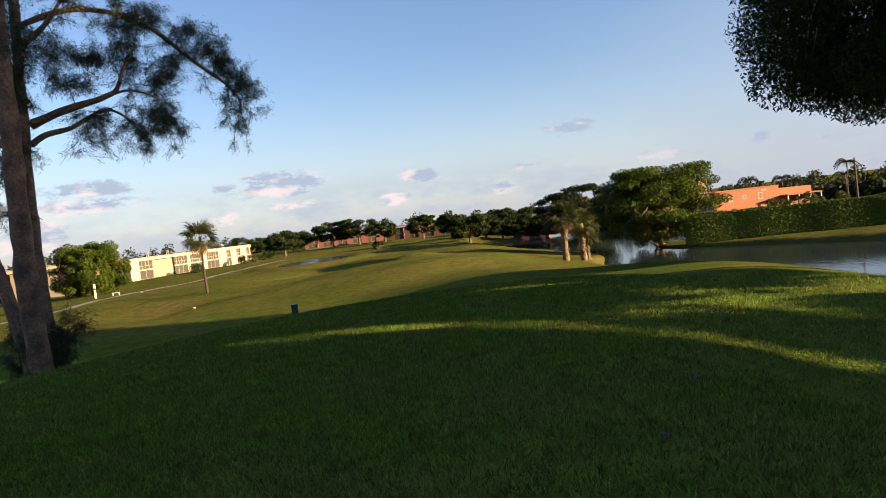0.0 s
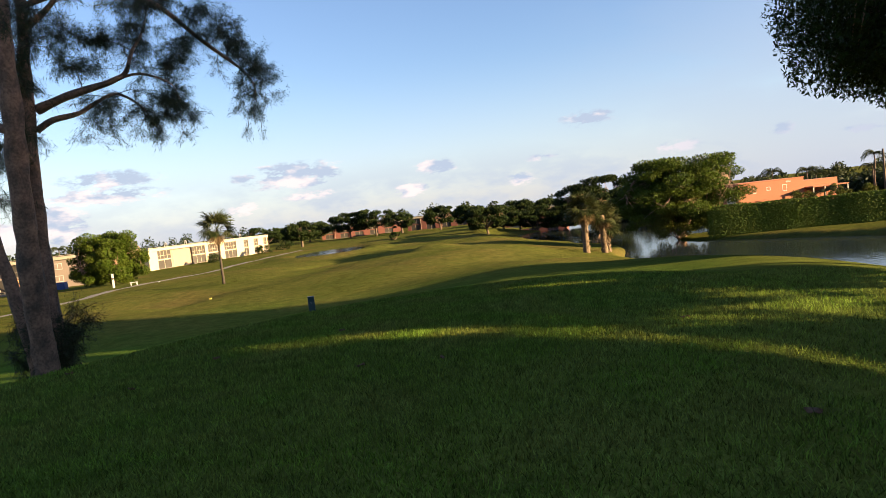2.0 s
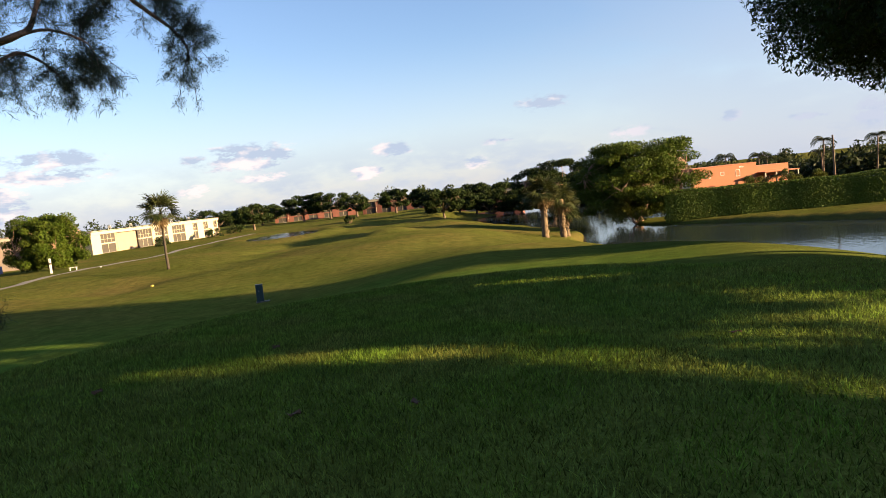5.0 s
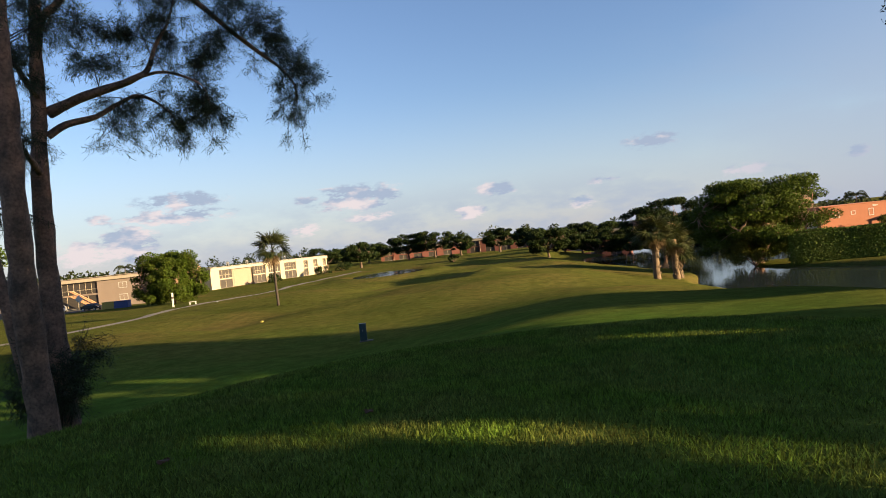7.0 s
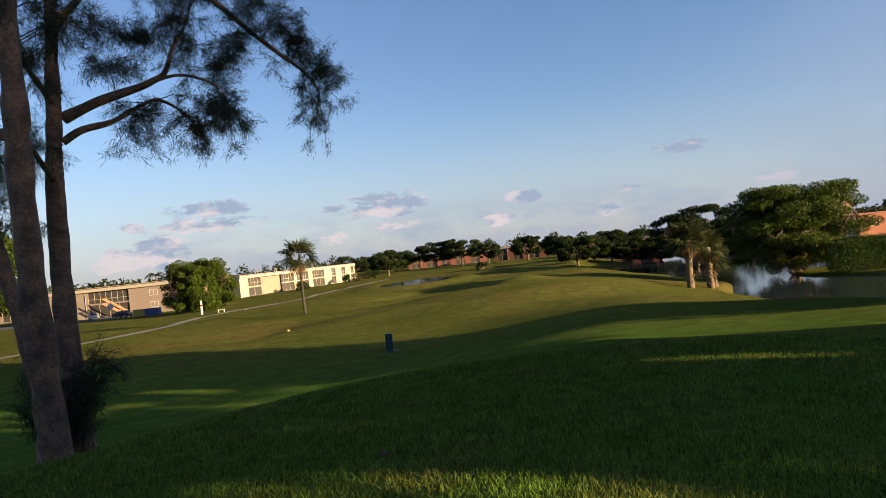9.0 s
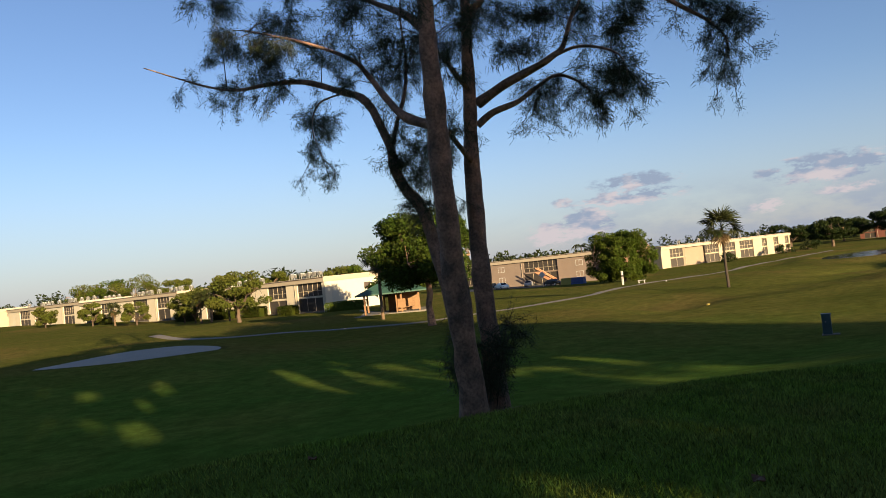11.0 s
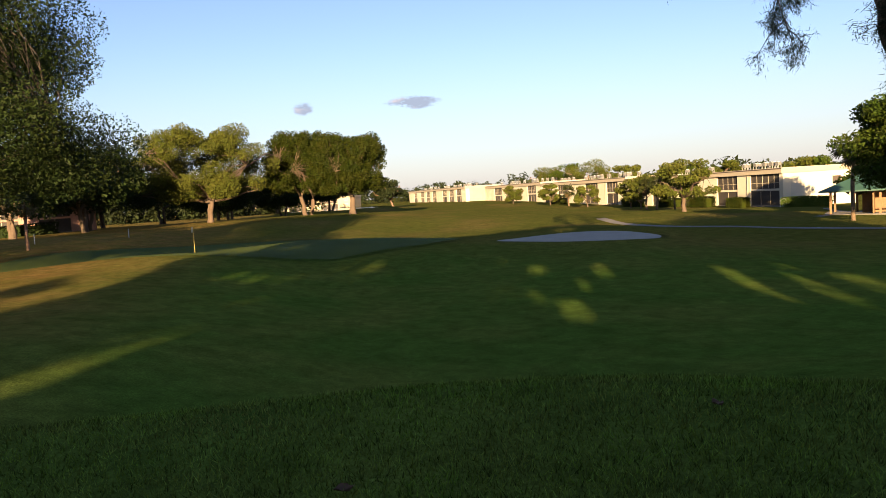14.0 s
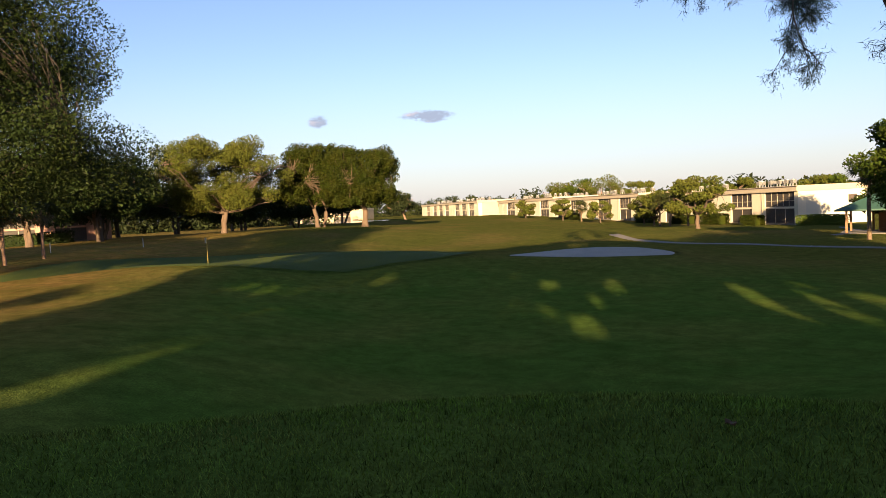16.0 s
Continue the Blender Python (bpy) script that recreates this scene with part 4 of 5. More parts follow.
# more trees out of view, added only for the shade they cast
for i, (x, y, h, w, b) in enumerate(((17.0, -38.0, 17.0, 13.0, 0.3), (-48.0, -37.0, 17.0, 18.0, 0.2), (18.0, -50.0, 17.0, 14.0, 0.3))):
    broadleaf("shade_tree", "unseen tall dense dark-leaved tree added to cast shade", x, y, h, w, 0.38, BARK, LEAF_DARK, 223 + i, 17000, 0.28, b, 60, 0.6, fill=0.35, group="trees behind the tee")
# out of view, added to stop the sun under the crowns
for i, (x, y, h, w) in enumerate(((18.6, 1.6, 7.9, 6.4), (18.8, -4.0, 8.0, 6.6))):
    broadleaf("bushy_tree", "unseen bushy small tree added on the lake bank to block low sun", x, y, h, w, 0.14, BARK, LEAF_MID, 240 + i, 9000, 0.2, 0.08, 36, 0.7, fill=0.3, group="bushes behind the tee", gaps=True)

# round the putting green
broadleaf("shade_tree", "huge dark ficus with dense hanging crown beside the green", -44.3, -16.2, 20.0, 26.4, 0.45, BARK_DARK, LEAF_DARK, 25, 300000, 0.10, 0.19, 330, 0.8, stems=2, clump=0.078, fill=0.2, droop=0.4, slim=0.42, dome=1.7)
broadleaf("olive_tree", "spreading olive-green tree with pale forked trunk and open crown", -132.1, -8.2, 16.4, 24.5, 0.55, BARK_PALE, LEAF_OLIVE, 31, 85000, 0.16, 0.26, 120, 0.85, stems=2, clump=0.078, fill=0.45, dome=1.1, arms=((-100, 11.5, 5.6), (75, 9.5, 5.4)))
broadleaf("mahogany_tree", "dense round-crowned dark green tree with pale trunk", -142.8, 9.6, 16.5, 15.0, 0.6, BARK_PALE, LEAF_MID, 32, 90000, 0.165, 0.25, 250, 1.0, stems=2, fill=0.45, clump=0.085, dome=1.6, group="trees beyond the green")
broadleaf("mahogany_tree", "dense round-crowned dark green tree with pale trunk", -137.0, 17.9, 15.6, 14.2, 0.6, BARK_PALE, LEAF_MID, 33, 90000, 0.165, 0.25, 250, 1.0, fill=0.45, clump=0.085, dome=1.6, group="trees beyond the green")
for i, (x, y, h, w) in enumerate(((-104, -30, 12.0, 15), (-112, -37, 13.0, 15), (-116, -24, 13.0, 16), (-130, -28, 13.0, 16), (-150, -30, 12.5, 17), (-168, -22, 12, 16), (-175, -8, 11, 15), (-186, 4, 9.5, 15), (-192, 16, 9.0, 13), (-204, -14, 10.5, 17), (-216, 2, 9.5, 16))):
    broadleaf("ficus_tree", "old ficus with many pale twisted stems under a dark crown", x, y, h, w, 0.45, BARK_PALE, LEAF_DARK, 250 + i, 14000, 0.28, 0.30, 40, 0.6, stems=3 if i < 4 else 2, group="ficus row")
broadleaf("small_tree", "small purple-brown leaning tree beside the pond", -226.0, 38.0, 9.5, 11.0, 0.35, BARK, LEAF_FAR, 41, 3500, 0.4, 0.2, 26, 0.6, lean=(0, -1.5))
broadleaf("small_tree", "small spreading tree with pale crooked trunk on the lawn", -93.6, 62.4, 7.6, 8.4, 0.28, BARK_PALE, LEAF_OLIVE, 42, 7000, 0.20, 0.26, 30, 0.5, clump=0.16)
broadleaf("small_tree", "small slender tree before the apartments", -107.5, 69.0, 6.2, 4.6, 0.15, BARK_PALE, LEAF_OLIVE, 43, 3000, 0.2, 0.3, 18, 0.6)
for i, (x, y, h, w) in enumerate(((-124, 71.5, 6.6, 6.0), (-131, 73, 5.6, 5.0), (-150, 72, 5.2, 5.0), (-171, 71, 5.4, 5.0), (-196, 69, 5.2, 5.4))):
    broadleaf("small_tree", "small leafy garden tree before the apartments", x, y, h, w, 0.16, BARK_PALE, LEAF_OLIVE, 44 + i, 3200, 0.22, 0.2, 20, 0.6, group="garden trees")
broadleaf("shade_tree", "round bright green tree beside the shelter", -46.1, 54.0, 10.8, 9.0, 0.32, BARK, LEAF_BRIGHT, 51, 30000, 0.16, 0.36, 60, 0.6, fill=0.3)
broadleaf("shade_tree", "bright green tree behind the shelter", -70.0, 75.0, 10.2, 10.0, 0.3, BARK, LEAF_BRIGHT, 52, 12000, 0.24, 0.22, 46, 0.6, fill=0.3)
broadleaf("bushy_tree", "broad bushy tree with leaves down to the ground", -64.0, 125.6, 9.5, 13.0, 0.4, BARK, LEAF_LAKE, 53, 90000, 0.16, 0.04, 190, 0.75, dome=1.4, fill=0.7, clump=0.10)

# the lake side and the far fairway
broadleaf("shade_tree", "broad dark tree leaning over the lake shore", 35.5, 115.5, 13.2, 21.0, 0.5, BARK, LEAF_LAKE, 61, 80000, 0.17, 0.06, 150, 0.42, fill=0.4, clump=0.105, dome=1.4)
broadleaf("bushy_tree", "feathery pale green bushy tree hanging over the lake edge", 33.6, 112.0, 8.6, 9.5, 0.16, BARK, LEAF_OLIVE, 161, 22000, 0.13, 0.02, 60, 0.8, clump=0.12, droop=0.8, fill=0.3)
broadleaf("shade_tree", "broad dark tree leaning over the lake shore", 31.0, 163.0, 13.6, 16.5, 0.5, BARK, LEAF_DARK, 62, 36000, 0.22, 0.14, 100, 0.42, fill=0.4, clump=0.11, dome=1.3)
for i, (x, y, h, w, b) in enumerate(((6.5, 187.0, 8.2, 11.0, 0.25), (18.3, 222.8, 9.9, 14.3, 0.2), (27.7, 228.0, 9.7, 13.2, 0.2), (38.0, 190.0, 11.0, 15.0, 0.1), (3.0, 215.0, 7.6, 10.0, 0.25), (12.0, 206.0, 7.0, 10.0, 0.08), (22.0, 208.0, 7.6, 11.0, 0.08), (30.0, 206.0, 7.2, 10.0, 0.08))):
    broadleaf("shade_tree", "dark spreading tree at the far end of the lake", x, y, h, w, 0.35, BARK_PALE, LEAF_DARK, 63 + i, 12000, 0.26, b, 44, 0.42, clump=0.14, group="trees at the lake's end")
for i, (x, y, h, w) in enumerate(((-49, 306, 11.5, 17.0), (-37, 302, 12.0, 17.0), (-25, 292, 8.5, 10.0), (-8.5, 277, 9.4, 13.0), (-59, 256, 9.5, 13.0), (-84, 300, 9.0, 20.0), (-70, 320, 9.0, 20.0))):
    broadleaf("shade_tree", "dark spreading fairway tree with pale limbs", x, y, h, w, 0.45, BARK_PALE, LEAF_DARK, 73 + i, 10000, 0.32, 0.25, 44, 0.42, clump=0.13, group="fairway trees")
for i, (x, y, h, w) in enumerate(((-20.0, 207.0, 2.6, 3.0), (-71.5, 199.0, 2.4, 4.0), (-64.5, 226.0, 3.0, 5.0), (-63.0, 246.0, 2.6, 6.0))):
    broadleaf("bush", "low dark rounded bush on the grass", x, y, h, w, 0.08, BARK, LEAF_DARK, 83 + i, 900, 0.22, 0.05, 12, 0.8, group="bushes")
cabbage_palm("cabbage palm with bare dark trunk on the open fairway", -27.5, 78.8, 7.9, 0.135, 2.2, 91, bark=BARK_DARK)
cabbage_palm("stout cabbage palm with criss-cross boots on the lake bank", 14.6, 86.0, 7.2, 0.36, 2.4, 92, True, 44)
cabbage_palm("shorter booted cabbage palm on the lake bank", 17.2, 88.5, 6.4, 0.34, 2.2, 93, True, 40)
cabbage_palm("small booted cabbage palm on the lake bank", 18.6, 93.0, 5.2, 0.32, 2.2, 94, True, 32)
for i, (x, y, h) in enumerate(((-77.0, -18.9, 6.6), (-72.0, -20.6, 6.8), (-70.6, -21.2, 7.2))):
    cabbage_palm("slim cabbage palm with tall pale trunk beside the green", x, y, h, 0.15, 2.2, 95 + i, False, 26, bark=BARK, group="palms beside the green")
for i, (x, y, h) in enumerate(((-117.0, 71.0, 6.2), (-120.0, 70.5, 5.8), (-60.5, 61.0, 8.2), (-160.0, 71.5, 5.0))):
    cabbage_palm("cabbage palm before the apartments", x, y, h, 0.18, 2.0, 101 + i, False, 24, group="palms before the apartments")
for i, (x, y, h) in enumerate(((69, 157, 11.0), (76, 155, 10.6), (85.6, 148, 12.4), (88.0, 152, 9.8), (94, 143.5, 12.0), (101, 139, 10.2), (80, 160, 9.6), (66.5, 130.5, 6.0), (110, 134, 11.0), (-92.0, 158.0, 9.6))):
    feather_palm("slim palm with arching feather fronds beyond the hedge", x, y, h, 111 + i, 16, 3.0, "feather palms")


# palm out of view, added to throw a long shadow on the bank
for x, y, h in ((16.5, -22.2, 14.0),):
    cabbage_palm("unseen tall slim cabbage palm added behind the tee for its shadow", x, y, h, 0.2, 2.2, 130 + int(h), False, 26, group="palms behind the tee")


def far_woods():
    """The tree belts along the horizon, one belt of clumps."""
    rng = np.random.default_rng(5)
    C, R = [], []
    for a0, a1, r, h, n in ((12, 96, 420, 10.0, 150), (-42, 12, 400, 11.5, 110), (-44, -12, 215, 6.8, 190), (26, 44, 270, 9.5, 40), (60, 86, 480, 13.0, 60), (86, 112, 300, 11.0, 70), (44, 58, 205, 9.5, 46), (58, 72, 330, 12.0, 50)):
        for i in range(n):
            a = radians(a0 + (a1 - a0) * rng.random())
            d = r * (0.95 + 0.16 * rng.random())
            x, y = -math.sin(a) * d, math.cos(a) * d
            z0 = float(ground_z(x, y))
            top = h * (0.55 + 0.5 * rng.random())
            for k in range(4):
                C.append((x + rng.normal() * 3, y + rng.normal() * 3, z0 + top * (0.15 + 0.22 * k)))
                R.append(2.2 + 2.0 * rng.random())
    v, f = scatter_leaves(rng, C, R, 150000, 0.75, 0.8, 0.6)
    single("far_woods", array_mesh("far_woods", v, f), LEAF_FAR, "distant dark belt of trees along the horizon", "trees", kind="stuff")


far_woods()


# ---- buildings ----
def frame_of(p, q, z=None):
    """A matrix at p whose x points to q; its y is to the left of that."""
    a = math.degrees(math.atan2(q[1] - p[1], q[0] - p[0]))
    return Matrix.Translation((p[0], p[1], float(ground_z(*p)) if z is None else z)) @ rot_z(a)


def window(parent, x0, z0, x1, z1, y, out, bars=1, mat=None, rail=False):
    """A framed opening with its panes; out is +1 or -1, the outer side along y."""
    mat = mat or GLASS
    t = 0.09
    ya, yb = sorted((y, y - out * 0.10))
    n = bars + 1
    ring = []
    for yy in (ya, yb):
        ring += [(x0, yy, z0), (x1, yy, z0), (x1, yy, z1), (x0, yy, z1), (x0 + t, yy, z0 + t), (x1 - t, yy, z0 + t), (x1 - t, yy, z1 - t), (x0 + t, yy, z1 - t)]
    fs = []
    for i in range(4):
        k = (i + 1) % 4
        fs += [(i, k, 4 + k, 4 + i), (8 + k, 8 + i, 12 + i, 12 + k), (i, 8 + i, 8 + k, k), (4 + k, 12 + k, 12 + i, 4 + i)]
    f = Geo().add(ring, fs)
    bar_mat = TRIM if mat is SCREEN else WHITE_PAINT
    w = part("window", f, DARK_TRIM if mat is SCREEN else WHITE_PAINT, parent)
    for i in range(1, n):
        xm = x0 + (x1 - x0) * i / n
        part("mullion", Geo().box(xm - 0.045, ya + 0.01, z0 + t, xm + 0.045, yb - 0.01, z1 - t), bar_mat, w)
    if rail:
        part("rail", Geo().box(x0 + t, ya + 0.012, z0 + 0.9, x1 - t, yb - 0.012, z0 + 0.98), bar_mat, w)
    for i in range(n):
        xa, xb = x0 + (x1 - x0) * i / n + 0.04, x0 + (x1 - x0) * (i + 1) / n - 0.04
        part("pane", Geo().box(xa, y - out * 0.07 - 0.008, z0 + t, xb, y - out * 0.07 + 0.008, z1 - t), mat, w)
    return w


def apartments(label, p, q, out, bays, height=6.0, depth=14.0, z=None, wall=None, side=None, end_window=None, group="", recess=1.5, brown=()):
    """Two storeys under a flat roof: deep screened bays between piers."""
    wall, side = wall or STUCCO, side or STUCCO
    m = frame_of(p, q, z)
    L = math.hypot(q[0] - p[0], q[1] - p[1])
    t = thing("apartment_building", label, "building", m, group)

    def slab(name, x0, ya, z0, x1, yb, z1, mat):
        ya, yb = sorted((out * ya, out * yb))
        return part(name, Geo().box(x0, ya, z0, x1, yb, z1), mat, t)

    band = 0.85
    slab("wall", 0, -recess, -2.0, L, -depth, height - band, side)
    edges = [0.0]
    for a, b in bays:
        edges += [a, b]
    edges.append(L)
    for i in range(0, len(edges) - 1, 2):
        a, b = edges[i], edges[i + 1]
        if b - a > 0.05:
            mat = BROWN_WALL if i // 2 in brown else wall
            slab("wall", a, 0.0 if mat is wall else -0.7, -2.0, b, -recess, height - band, mat)
            if b - a > 5.0 and mat is wall:
                c = (a + b) / 2
                for zz in (0.9, 3.5):
                    window(t, c - 0.9, zz, c + 0.9, zz + 1.3, out * 0.02, out, 1)
    mid = (height - band) / 2
    for a, b in bays:
        slab("floor_slab", a, -0.06, mid - 0.16, b, -recess, mid + 0.16, wall)
        slab("floor_slab", a, -0.06, -2.0, b, -recess, 0.06, CONCRETE)
        n = max(2, int((b - a) / 1.5))
        window(t, a + 0.04, mid + 0.16, b - 0.04, height - band - 0.02, -out * 0.18, out, n, SCREEN, True)
        window(t, a + 0.04, 0.06, b - 0.04, mid - 0.16, -out * 0.18, out, max(1, n // 2), SCREEN)
    slab("parapet", -0.15, 0.34, height - band, L + 0.15, -depth - 0.15, height, TRIM)
    slab("roof", 0.1, -0.1, height + 0.004, L - 0.1, -depth + 0.1, height + 0.05, ROOFING)
    slab("gutter", -0.2, 0.44, height - 0.14, L + 0.2, 0.34, height - 0.02, DARK_TRIM)
    for a, b in bays[:1]:
        part("downpipe", Geo().tube([(b + 0.6, out * 0.08, -1.0), (b + 0.6, out * 0.08, height - band)], 0.06, 6), TRIM, t)
    if end_window:
        part("window", end_window_geo(out, end_window), DARK_TRIM, t)
    return t


def end_window_geo(out, spec):
    y0, y1 = sorted((-out * spec[0], -out * (spec[0] + 1.6)))
    return Geo().box(-0.06, y0, spec[1], -0.004, y1, spec[1] + 1.25)


def lump(name, label, x0, y0, x1, y1, h, depth, mat, seed, count, size=0.1, z0=None, category="hedge", group=""):
    """A clipped hedge: a twiggy core under a thick coat of leaves."""
    rng = np.random.default_rng(seed)
    L = math.hypot(x1 - x0, y1 - y0)
    t = thing(name, label, category, frame_of((x0, y0), (x1, y1)), group)
    z = np.array([float(ground_z(x0 + (x1 - x0) * u, y0 + (y1 - y0) * u)) for u in np.linspace(0, 1, 20)]) - float(ground_z(x0, y0))
    g = Geo()
    n = 19
    for i in range(n):
        a, b = 0.8 + (L - 1.6) * i / n, 0.8 + (L - 1.6) * (i + 1) / n
        zz = min(z[i], z[i + 1])
        g.box(a, -depth * 0.43, zz - 0.5, b, depth * 0.43, zz + h * 0.88)
    part("core", g, mat, t)
    u = rng.random(count)
    face = rng.random(count)
    x = u * L
    top = face < 0.35
    ph = np.sin(x * 0.7) * 0.06 + np.sin(x * 0.23 + 1) * 0.08
    y = np.where(top, (rng.random(count) - 0.5) * depth, np.where(face < 0.8, -1, 1) * depth * 0.5 * (0.9 + 0.25 * rng.random(count) + ph))
    zz = np.interp(u, np.linspace(0, 1, 20), z) + np.where(top, h * (0.95 + 0.07 * rng.random(count) + ph * 0.4), h * rng.random(count))
    p = np.stack([x, y, zz], -1)
    # clipped leaves mostly face outwards
    out = np.stack([np.zeros(count), np.where(top, 0.0, np.sign(y)), np.where(top, 1.0, 0.25)], -1) + rng.normal(size=(count, 3)) * 0.38
    a = np.cross(out, rng.normal(size=(count, 3)))
    a /= np.linalg.norm(a, axis=1, keepdims=True)
    b = np.cross(a, out)
    b /= np.linalg.norm(b, axis=1, keepdims=True)
    s = size * (0.7 + 0.6 * rng.random(count))[:, None]
    v = np.stack([p - a * s, p + b * s * 0.6, p + a * s, p - b * s * 0.6], 1).reshape(-1, 3)
    part("foliage", array_mesh("foliage", v, np.arange(count * 4).reshape(-1, 4)), mat, t)
    return t


# the long row facing the green, stepping up as it goes
BW = (-99.0, 83.0)


def bw(s, off=0.0):
    return (BW[0] - s * 0.999, BW[1] - s * 0.045 - off)


apartments("cream two-storey apartments with dark screened bays and a white end wall", bw(0), bw(49), 1, [(0.8, 7.7), (11.0, 16.6), (22.5, 28.5), (31.5, 38.5), (42.5, 48.0)], 6.0, 14.0, -1.2, CREAM_WALL, WHITE_WALL, (9.5, 3.0), "apartment row")
apartments("cream two-storey apartments with dark screened bays", bw(49.3), bw(99), 1, [(4.0, 9.5), (14.0, 21.0), (31.0, 38.0), (42.0, 47.5)], 6.0, 14.0, -0.75, CREAM_WALL, WHITE_WALL, None, "apartment row")
apartments("cream two-storey apartments with dark screened bays", bw(99.3), bw(152), 1, [(4.2, 11.0), (23.5, 31.5), (35.0, 43.0)], 6.0, 14.0, -0.25, CREAM_WALL, WHITE_WALL, None, "apartment row")
apartments("cream two-storey apartments with dark screened bays", bw(158, 6), bw(262, 6), 1, [(6, 13), (17, 24), (28, 35), (46, 53), (58, 65), (70, 77), (85, 92)], 6.0, 14.0, 0.35, CREAM_WALL, STUCCO, None, "apartment row")
apartments("cream two-storey apartments far beyond the pond", (-330, 34), (-350, -20), 1, [(8, 16), (24, 32), (44, 52)], 5.6, 12.0, None, STUCCO, STUCCO, None, "far apartments")
apartments("salmon two-storey apartments behind the old ficus trees", (-137, -28), (-126, -66), 1, [(4, 9), (12, 17), (24, 30)], 6.0, 12.0, None, PINK_WALL, PINK_WALL)

# the sunlit row beyond the fairway and the grey one beside the car park
apartments("sunlit cream two-storey apartments with screened bays along the fairway", (-84, 185), (-68, 243), -1, [(3.5, 9.1), (18.5, 24.6), (26.1, 32.2), (34.5, 41.0), (45.5, 48.0), (51.5, 54.0), (57.5, 59.5)], 5.9, 13.0, -2.55, STUCCO, STUCCO, None, "", 1.5, (1,))
apartments("taupe two-storey apartments with a dark open stair hall", (-80.5, 147.0), (-113.0, 143.0), 1, [(11.0, 20.0)], 6.4, 12.0, -2.2, GREY_WALL, GREY_WALL)
apartments("taupe two-storey apartments beyond the car park", (-112, 172), (-150, 170), 1, [(4, 9), (14, 20), (26, 32)], 6.2, 12.0, -2.3, GREY_WALL, STUCCO)


def far_block(label, p, q, h, wall, trim, out=1):
    apartments(label, p, q, out, [(i * 7.0 + 1.5, i * 7.0 + 5.5) for i in range(int(math.hypot(q[0] - p[0], q[1] - p[1]) / 7.0))], h, 11.0, None, wall, wall, None, "red apartments")


far_block("brick-red two-storey apartments at the far fairway end", (-66, 329), (-28, 333), 5.4, RED_WALL, STUCCO, -1)
far_block("brick-red two-storey apartments at the far fairway end", (-24, 312), (6, 308), 6.2, RED_WALL, STUCCO, -1)
far_block("brick-red two-storey apartments behind the lake trees", (16.0, 262), (38.0, 257), 6.4, RED_WALL, STUCCO, -1)


def orange_house():
    t = thing("house", "flat-roofed orange stucco house behind the hedge", "house", frame_of((54.0, 138.4), (67.2, 139.6), -3.8))
    part("wall", Geo().box(0, 0, -1.0, 13.2, 12, 6.55), ORANGE_WALL, t)
    part("parapet", Geo().box(-0.08, -0.08, 6.55, 13.28, 12.08, 6.72), ORANGE_WALL, t)
    part("wing", Geo().box(13.2, 1.2, -1.0, 20.8, 11, 5.9), ORANGE_WALL, t)
    part("porch_roof", Geo().box(13.6, -2.2, 4.4, 20.9, 1.2, 4.62), ORANGE_WALL, t)
    for x in (13.8, 16.1, 18.4, 20.7):
        part("porch_post", Geo().box(x - 0.09, -2.1, -1.0, x + 0.09, -1.92, 4.4), WHITE_WALL, t)
    for x0, x1, z0, z1 in ((2.0, 3.5, 4.45, 5.5), (5.6, 6.4, 4.75, 5.45), (8.8, 9.7, 4.3, 5.6), (9.6, 10.5, 5.95, 6.2)):
        window(t, x0, z0, x1, z1, -0.03, -1, 1 if x1 - x0 > 1 else 0)
    part("shutter", Geo().box(-1.9, 1.0, -1.0, -0.2, 1.2, 4.6), WHITE_WALL, t)


orange_house()
for i, (x, y, h, w) in enumerate(((65.0, 135.6, 5.4, 4.6), (71.5, 135.4, 6.0, 3.8), (76.0, 135.0, 5.2, 4.2))):
    broadleaf("bush", "leafy garden bush before the orange house porch", x, y, h, w, 0.1, BARK, LEAF_OLIVE, 280 + i, 3500, 0.16, 0.1, 26, 0.8, group="garden bushes")
lump("hedge", "tall clipped green hedge along the far shore", 36.0, 105.5, 112.0, 87.5, 4.2, 2.4, HEDGE, 3, 90000, 0.12)
lump("hedge", "low clipped hedge at the apartment end wall", -95.0, 80.0, -88.0, 82.5, 1.5, 1.4, HEDGE, 4, 3500, 0.11)
for i, (x0, y0, x1, y1, h) in enumerate(((-103.5, 79.5, -107.0, 79.0, 1.6), (-112, 78.6, -118, 78.2, 1.8), (-121, 78.0, -128, 77.6, 1.6), (-134, 77.2, -142, 77.0, 1.5), (-172, 75, -180, 75, 1.5))):
    lump("shrubs", "leafy shrub border under the apartment bays", x0, y0, x1, y1, h, 1.6, LEAF_MID, 5 + i, 4000, 0.13, None, "shrub", "shrub borders")
lump("shrubs", "dark shrub border before the salmon apartments", -123.0, -30.0, -113.0, -62.0, 1.8, 2.0, LEAF_DARK, 15, 4000, 0.2, None, "shrub")


def roof_unit(m):
    t = thing("air_conditioner", "pale box-shaped air conditioner on the flat roof", "air conditioner", m, "roof air conditioners")
    part("case", bevelled(-0.36, -0.36, 0.45, 0.36, 0.36, 1.05, 0.05), UNIT_PAINT, t)
    part("fan_grille", Geo().tube([(0, 0, 1.05), (0, 0, 1.12)], 0.28, 12), METAL, t)
    for x in (-0.3, 0.3):
        for y in (-0.3, 0.3):
            part("leg", Geo().box(x - 0.04, y - 0.04, 0, x + 0.04, y + 0.04, 0.45), METAL, t)
    return t


